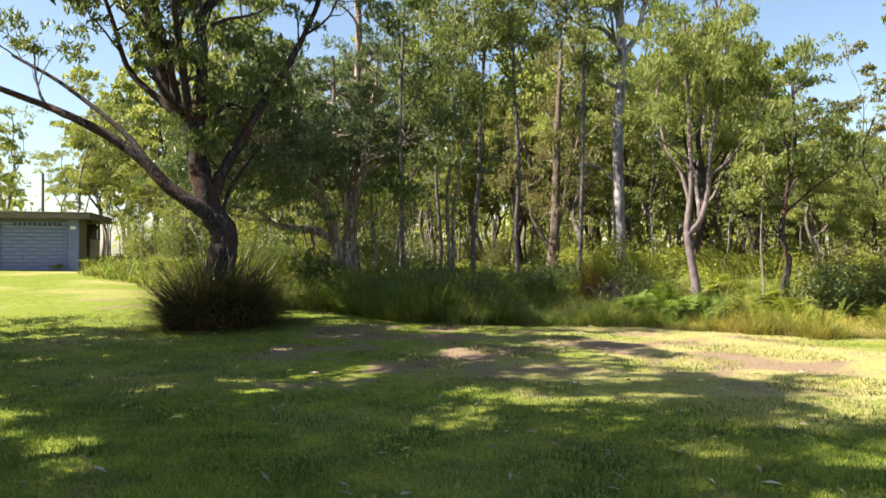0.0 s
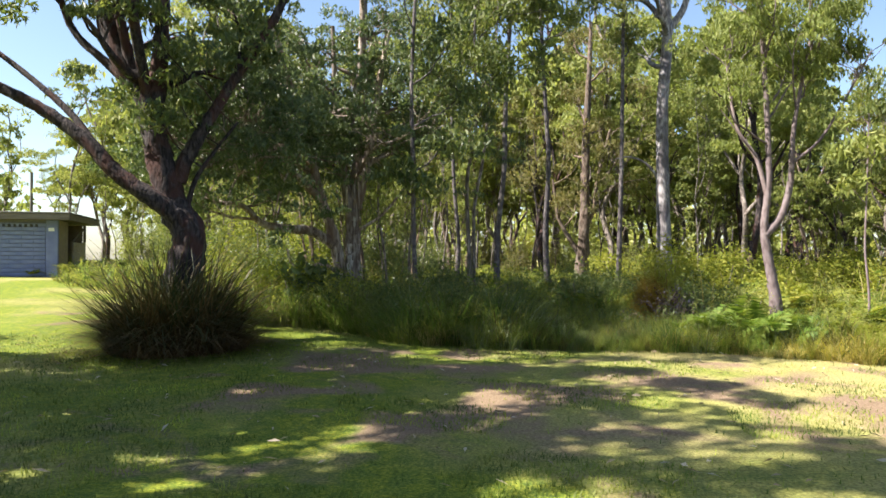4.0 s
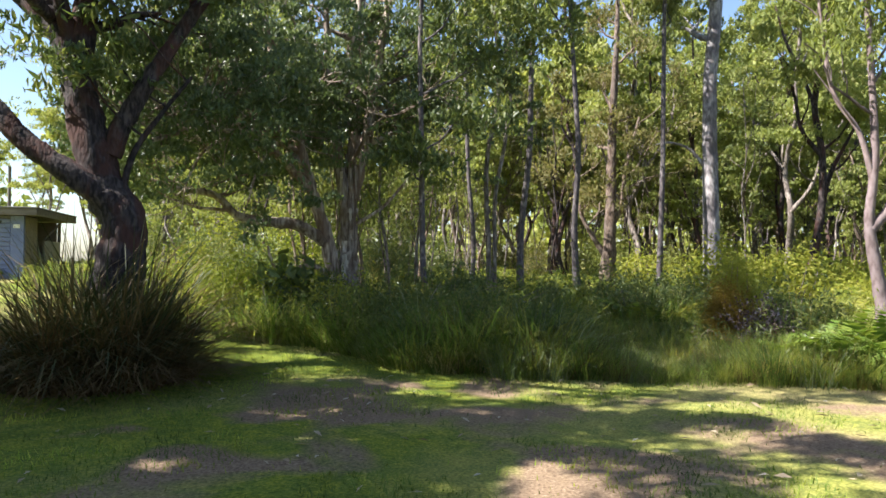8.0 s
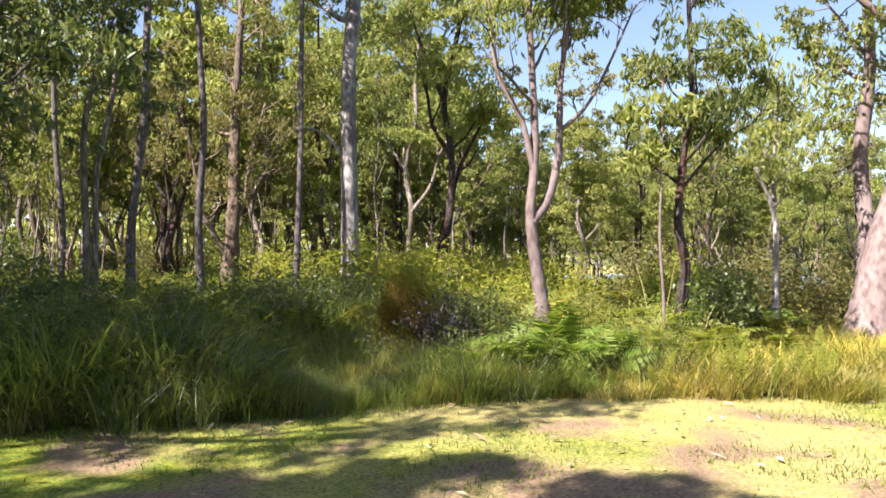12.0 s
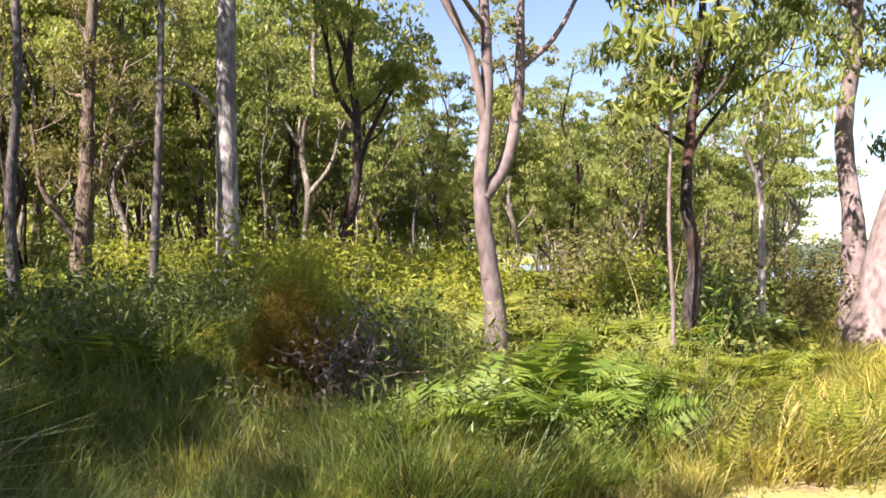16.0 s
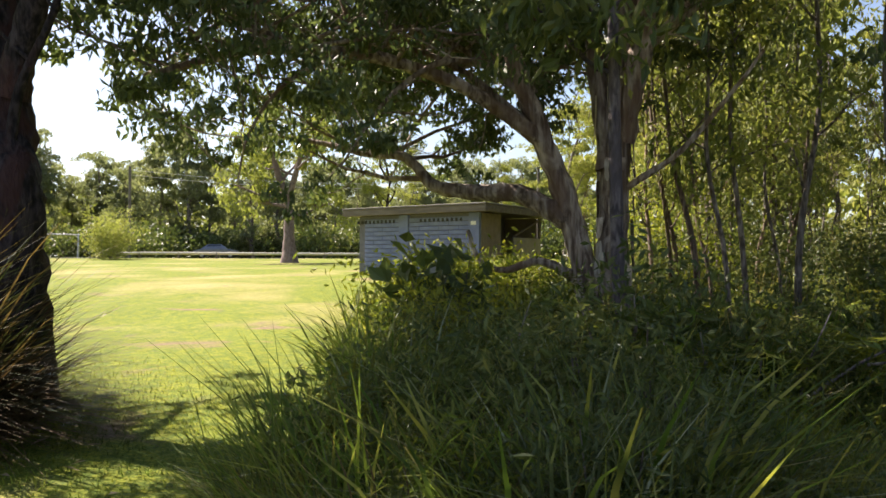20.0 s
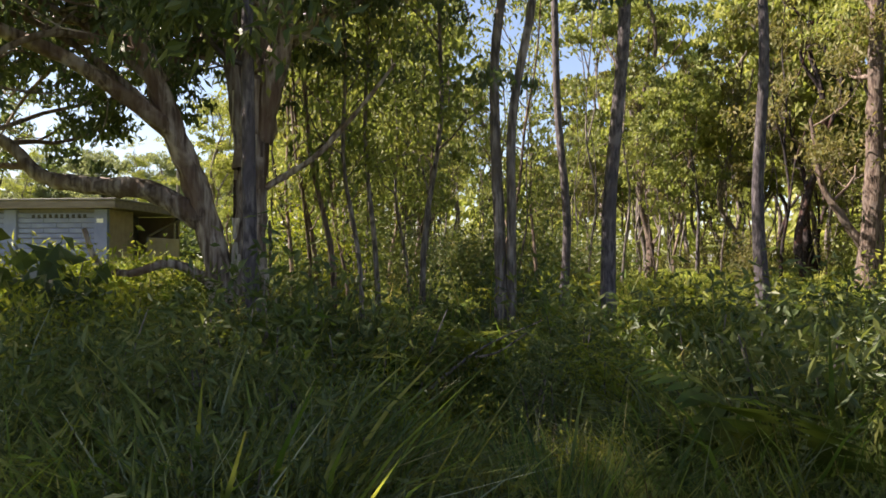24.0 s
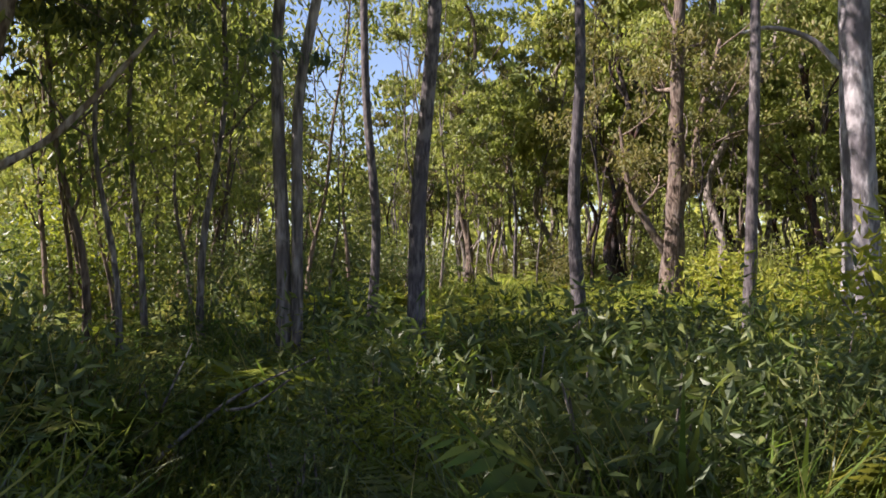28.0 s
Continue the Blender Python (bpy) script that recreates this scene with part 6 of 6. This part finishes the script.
def lawn_blades():
    """Short mown grass standing up from the lawn near the walk."""
    rng = np.random.default_rng(180)
    n = 210000
    d = 2.2 + 14.0 * rng.uniform(size=n) ** 1.3
    a = rng.uniform(-1.0, 1.0, n)
    y = d * np.cos(a) + rng.uniform(0, 1.5, n)
    x = d * np.sin(a) * 1.1 + rng.uniform(-0.5, 0.5, n)
    ok = y < np.interp(x, [-14, -7, -2.6, -0.9, 3.5, 8.6, 14], [27, 19.6, 16.6, 14.7, 14.35, 12.6, 11.6]) + 0.2
    worn = np.sin(1.7 * x + 0.8 * np.sin(1.1 * y)) * np.sin(2.1 * y + 0.9 * np.sin(1.3 * x)) > -0.15
    ok &= ~((y > 7.5) & (y < 14.2) & (x > -2.5) & worn & (rng.uniform(size=n) < 0.95))
    x, y = x[ok], y[ok]
    n = len(x)
    z = height(x, y)
    az, ln = rng.uniform(0, 2 * np.pi, n), rng.uniform(0.015, 0.05, n)
    w, tl = rng.uniform(0.003, 0.006, n), rng.uniform(0.2, 1.1, n) * ln
    s = np.stack([-np.sin(az) * w, np.cos(az) * w, 0 * w], -1)
    p = np.stack([x, y, z], -1)
    t = p + np.stack([np.cos(az) * tl, np.sin(az) * tl, ln], -1)
    v = np.stack([p - s, p + s, t + s * 0.15, t - s * 0.15], 1)
    tagged(new("lawn_grass", quad_mesh("lawn_grass", v, np.arange(4 * n).reshape(n, 4), M["lawn_blade"])), "short mown grass of the lawn", "grass", kind="stuff")


lawn_blades()


def litter():
    rng = np.random.default_rng(181)
    n = 900
    x, y = rng.uniform(-8, 9, n), rng.uniform(2.5, 15, n)
    b = Buf()
    c = np.stack([x, y, height(x, y) + 0.025], -1)
    az = rng.uniform(0, 2 * np.pi, n)
    ax = np.stack([np.cos(az), np.sin(az), rng.normal(size=n) * 0.2], -1)
    fl = np.stack([-np.sin(az), np.cos(az), rng.normal(size=n) * 0.35], -1)
    ln, w = rng.uniform(0.03, 0.07, n)[:, None], rng.uniform(0.008, 0.018, n)[:, None]
    v = np.stack([c - ax * ln, c + fl * w + (0, 0, 0.008), c + ax * ln, c - fl * w + (0, 0, 0.008)], 1)
    b.add(v, np.arange(4 * n).reshape(n, 4))
    tagged(new("fallen_leaf_litter", b.mesh("litter", M["litter"])), "dry fallen gum leaves on the lawn", "leaf litter", kind="stuff")


litter()


# the sedge clump round the dark gum
def build_sedge():
    rng = np.random.default_rng(101)
    ob = thing("sedge_clump", "huge dark sedge clump with brown withered skirts round a gum's foot", "sedge", "", at_ground(-4.2, 13.75))
    b = Buf()
    for k in range(19):
        a, r = rng.uniform(0, 2 * np.pi), 0.66 * math.sqrt(rng.uniform())
        v, q = blade_arrays(rng, 215, 0.3, rng.uniform(1.3, 2.15) * (1.1 - 0.25 * r), 0.021, rng.uniform(0.75, 1.2), rng.uniform(0.3, 0.5), 0.4)
        b.add(v.reshape(-1, 3) + (r * math.cos(a), r * math.sin(a), 0), q)
    b.add(*blade_arrays(rng, 170, 0.5, 2.1, 0.018, 0.28, 0.33, 0.55))
    part("foliage", b.mesh("foliage", M["blade_sedge"]), ob)
    b = Buf()
    b.add(*blade_arrays(rng, 2100, 0.92, 1.45, 0.017, 1.05, 0.66, 0.4))
    part("dry_skirt", b.mesh("dry_skirt", M["blade_brown"]), ob, "withered brown blades")


build_sedge()


# ---- toilet block ----
def build_block():
    """Local x runs along the front wall from its east corner to the west; local -y runs back along the east side."""
    ob = thing("toilet_block", "low blue-grey painted block building with a flat overhanging roof", "building", "", (-14.75, 29.6, gz(-14.75, 29.6) - 0.1), 195.2)
    L, D, H = 5.1, 4.25, 2.2
    core = Buf()
    box(core, 0.03, L, -1.3, -0.03, 0, H)
    box(core, 1.4, L, -D, -1.35, 0, H)
    part("wall", core.mesh("wall", M["mortar"]), ob)
    bevel = bevel_box("block", 0, 0.797, -0.03, 0.018, 0, 0.133, M["block"], 0.01)
    half = bevel_box("block", 0, 0.397, -0.03, 0.018, 0, 0.133, M["block"], 0.01)
    for row in range(14):
        x = 0.42
        if row % 2:
            o = part("block", half, ob)
            o.location = (x, 0, 0.01 + row * 0.15)
            x += 0.4
        while x < L - 0.4:
            wide = x + 0.79 < L
            o = part("block", bevel if wide else half, ob)
            o.location = (x, 0, 0.01 + row * 0.15)
            x += 0.8 if wide else 0.4
    for x in (0.0, 2.85):
        part("pilaster", bevel_box("pilaster", x, x + 0.4, -0.05, 0.07, 0, H, M["block"], 0.01), ob)
    for x0 in (0.68, 3.45):
        for k in range(10):
            x = x0 + k * 0.18
            part("vent", bevel_box("vent", x, x + 0.09, 0.0, 0.03, 1.94, 2.05, M["dark_panel"], 0.005), ob)
    part("roof", bevel_box("roof", -0.5, L + 0.4, -D - 0.4, 0.5, H + 0.22, H + 0.28, M["roof"], 0.01), ob)
    part("fascia", bevel_box("fascia", -0.48, L + 0.38, 0.43, 0.47, H + 0.0, H + 0.215, M["fascia"], 0.01), ob)
    part("fascia", bevel_box("fascia", -0.48, -0.44, -D - 0.38, 0.425, H + 0.0, H + 0.215, M["fascia"], 0.01), ob)
    part("fascia", bevel_box("fascia", -0.435, L + 0.38, -D - 0.38, -D - 0.34, H + 0.0, H + 0.215, M["fascia"], 0.01), ob)
    part("soffit", bevel_box("soffit", -0.42, L + 0.35, -D - 0.33, 0.42, H + 0.02, H + 0.08, M["fascia"], 0.01), ob)
    part("side_panel", bevel_box("side_panel", -0.02, 0.025, -1.3, -0.055, 0, H, M["brown_panel"], 0.008), ob, "brown painted side wall")
    part("screen_wall", bevel_box("screen_wall", -0.02, 0.06, -D, -2.2, 0, 1.45, M["tan_panel"], 0.01), ob, "low tan screen wall")
    part("back_wall", bevel_box("back_wall", 0.075, 1.39, -D + 0.105, -D + 0.2, 0, H, M["brown_panel"], 0.01), ob, "brown painted back wall")
    part("post", bevel_box("post", -0.03, 0.07, -D - 0.02, -D + 0.1, 1.455, H, M["fascia"], 0.01), ob)
    # Dark sheet on the inner wall in place of the doorway's shade.
    part("door", bevel_box("door", 1.34, 1.39, -2.3, -1.45, 0.05, 2.1, M["dark_panel"], 0.01), ob, "dark panel standing in for the unlit open doorway")
    br = Buf()
    tube(br, [(0.02, -2.3, 1.5), (0.02, -D + 0.1, H - 0.1)], [0.04, 0.04], 6)
    part("brace", br.mesh("brace", M["fascia"]), ob)
    part("sign", bevel_box("sign", 0.12, 0.32, 0.072, 0.08, 1.8, 1.92, M["white_paint"], 0.003), ob, "small white sign")
    return ob


build_block()


def pole(name, label, x, y, h, r, material):
    b = Buf()
    tube(b, [(0, 0, 0), (0, 0, h * 0.5), (0, 0, h)], [r, r * 0.92, r * 0.8], 10)
    ob = new(name, b.mesh(name, material, True))
    tagged(ob, label, "pole")
    ob.matrix_world = pose(*at_ground(x, y))


pole("vent_pole", "dark slender pole behind the toilet block", -22.5, 41.0, 5.0, 0.09, M["pole_wood"])


# ---- the far side of the lawn ----
def build_rail():
    ob = thing("rail_fence", "low pale log barrier along the far road", "fence", "", at_ground(-58.1, 30.1))
    a, n, step = radians(66), 9, 2.9
    d = np.array([math.cos(a), math.sin(a), 0])
    for k in range(n + 1):
        p = d * step * k
        z = gz(-58.1 + p[0], 30.1 + p[1]) - gz(-58.1, 30.1)
        b = Buf()
        tube(b, [p + (0, 0, z - 0.1), p + (0, 0, z + 0.35)], [0.11, 0.1], 8)
        part("post", b.mesh("post", M["pole_wood"], True), ob)
        if k < n:
            q = d * step * (k + 0.98)
            zq = gz(-58.1 + q[0], 30.1 + q[1]) - gz(-58.1, 30.1)
            b = Buf()
            tube(b, [p + (0, 0, z + 0.45), (p + q) / 2 + (0, 0, (z + zq) / 2 + 0.45), q + (0, 0, zq + 0.45)], [0.12, 0.115, 0.11], 8)
            part("rail", b.mesh("rail", M["rail_log"], True), ob)


build_rail()


def build_road():
    a = radians(66)
    d, s = np.array([math.cos(a), math.sin(a)]), np.array([-math.sin(a), math.cos(a)])
    t, w = np.linspace(-60, 60, 41), np.linspace(5, 11, 4)
    g = np.array([-58.1, 30.1]) + t[:, None, None] * d + w[None, :, None] * s
    v = np.concatenate([g, (height(g[..., 0], g[..., 1]) + 0.04)[..., None]], -1)
    i, j = np.meshgrid(np.arange(40), np.arange(3), indexing="ij")
    k = i * 4 + j
    tagged(new("road", quad_mesh("road", v, np.stack([k, k + 4, k + 5, k + 1], -1), M["bitumen"], True)), "narrow sealed road beyond the lawn", "road", kind="structure")


build_road()


def build_car():
    ob = thing("car", "blue-grey sedan parked beside the far road", "car", "", (-68.0, 43.8, gz(-68.0, 43.8)), 66)
    prof = [(-2.2, 0.35), (-2.2, 0.8), (-1.5, 0.92), (-0.85, 1.4), (0.55, 1.42), (1.15, 0.95), (2.1, 0.82), (2.25, 0.5), (2.2, 0.32)]
    bm = bmesh.new()
    vs = [[bm.verts.new((x, sgn * (0.86 if z < 1 else 0.66), z)) for x, z in prof] for sgn in (-1, 1)]
    n = len(prof)
    for k in range(n):
        bm.faces.new((vs[0][k], vs[0][(k + 1) % n], vs[1][(k + 1) % n], vs[1][k]))
    bm.faces.new(vs[0][::-1])
    bm.faces.new(vs[1])
    bmesh.ops.recalc_face_normals(bm, faces=bm.faces[:])
    bmesh.ops.bevel(bm, geom=bm.edges[:], offset=0.05, segments=2, affect="EDGES")
    me = bpy.data.meshes.new("body")
    bm.to_mesh(me)
    bm.free()
    me.materials.append(M["car_paint"])
    part("body", me, ob)
    for sg in (-1, 1):
        b = Buf()
        b.add([(-1.25, sg * 0.83, 0.95), (0.85, sg * 0.83, 0.95), (0.45, sg * 0.7, 1.34), (-0.75, sg * 0.7, 1.34)], [(0, 1, 2, 3)])
        part("side_window", b.mesh("side_window", M["car_glass"]), ob)
        for x in (-1.35, 1.35):
            b = Buf()
            tube(b, [(x, sg * 0.7, 0.32), (x, sg * 0.72, 0.32), (x, sg * 0.88, 0.32), (x, sg * 0.89, 0.32)], [0.2, 0.32, 0.32, 0.2], 16)
            w = part("wheel", b.mesh("wheel", M["tyre"], True), ob)
            b = Buf()
            tube(b, [(x, sg * 0.86, 0.32), (x, sg * 0.895, 0.32), (x, sg * 0.9, 0.32)], [0.2, 0.19, 0.01], 12)
            part("rim", b.mesh("rim", M["steel"], True), w)


build_car()
pole("power_pole", "weathered timber power pole by the far road", -64.7, 34.4, 8.2, 0.14, M["pole_wood"])
pole("power_pole", "weathered timber power pole among roadside trees", -48.1, 64.4, 8.2, 0.14, M["pole_wood"])
for dz in (0.0, 0.45):
    b = Buf()
    p, q = np.array([-64.7, 34.4, gz(-64.7, 34.4) + 7.4 + dz]), np.array([-48.1, 64.4, gz(-48.1, 64.4) + 7.4 + dz])
    f = np.linspace(0, 1, 13)[:, None]
    tube(b, p + (q - p) * f - np.array([0, 0, 0.8]) * (4 * f * (1 - f)), np.full(13, 0.02), 5)
    tagged(new("power_line", b.mesh("power_line", M["steel"], True)), "thin overhead power line between timber poles", "cable")


def build_swing():
    ob = thing("swing_frame", "steel A-frame of a playground swing", "swing", "", (-75.1, 31.1, gz(-75.1, 31.1)), 72)
    for x in (-1.7, 1.7):
        for sg in (-1, 1):
            b = Buf()
            tube(b, [(x, sg * 0.9, -0.1), (x, 0.0, 2.3)], [0.06, 0.06], 8)
            part("leg", b.mesh("leg", M["steel"], True), ob)
    b = Buf()
    tube(b, [(-1.8, 0, 2.3), (1.8, 0, 2.3)], [0.06, 0.06], 8)
    part("crossbar", b.mesh("crossbar", M["steel"], True), ob)


build_swing()
shrubs("tall_shrub", "rounded bush on the far lawn", tall_kinds(190, 1), "leaf_light", [(-53.7, 29.6), (-52.7, 28.9), (-55.2, 30.6)], "lawn bushes", 40, (1.1, 1.3))
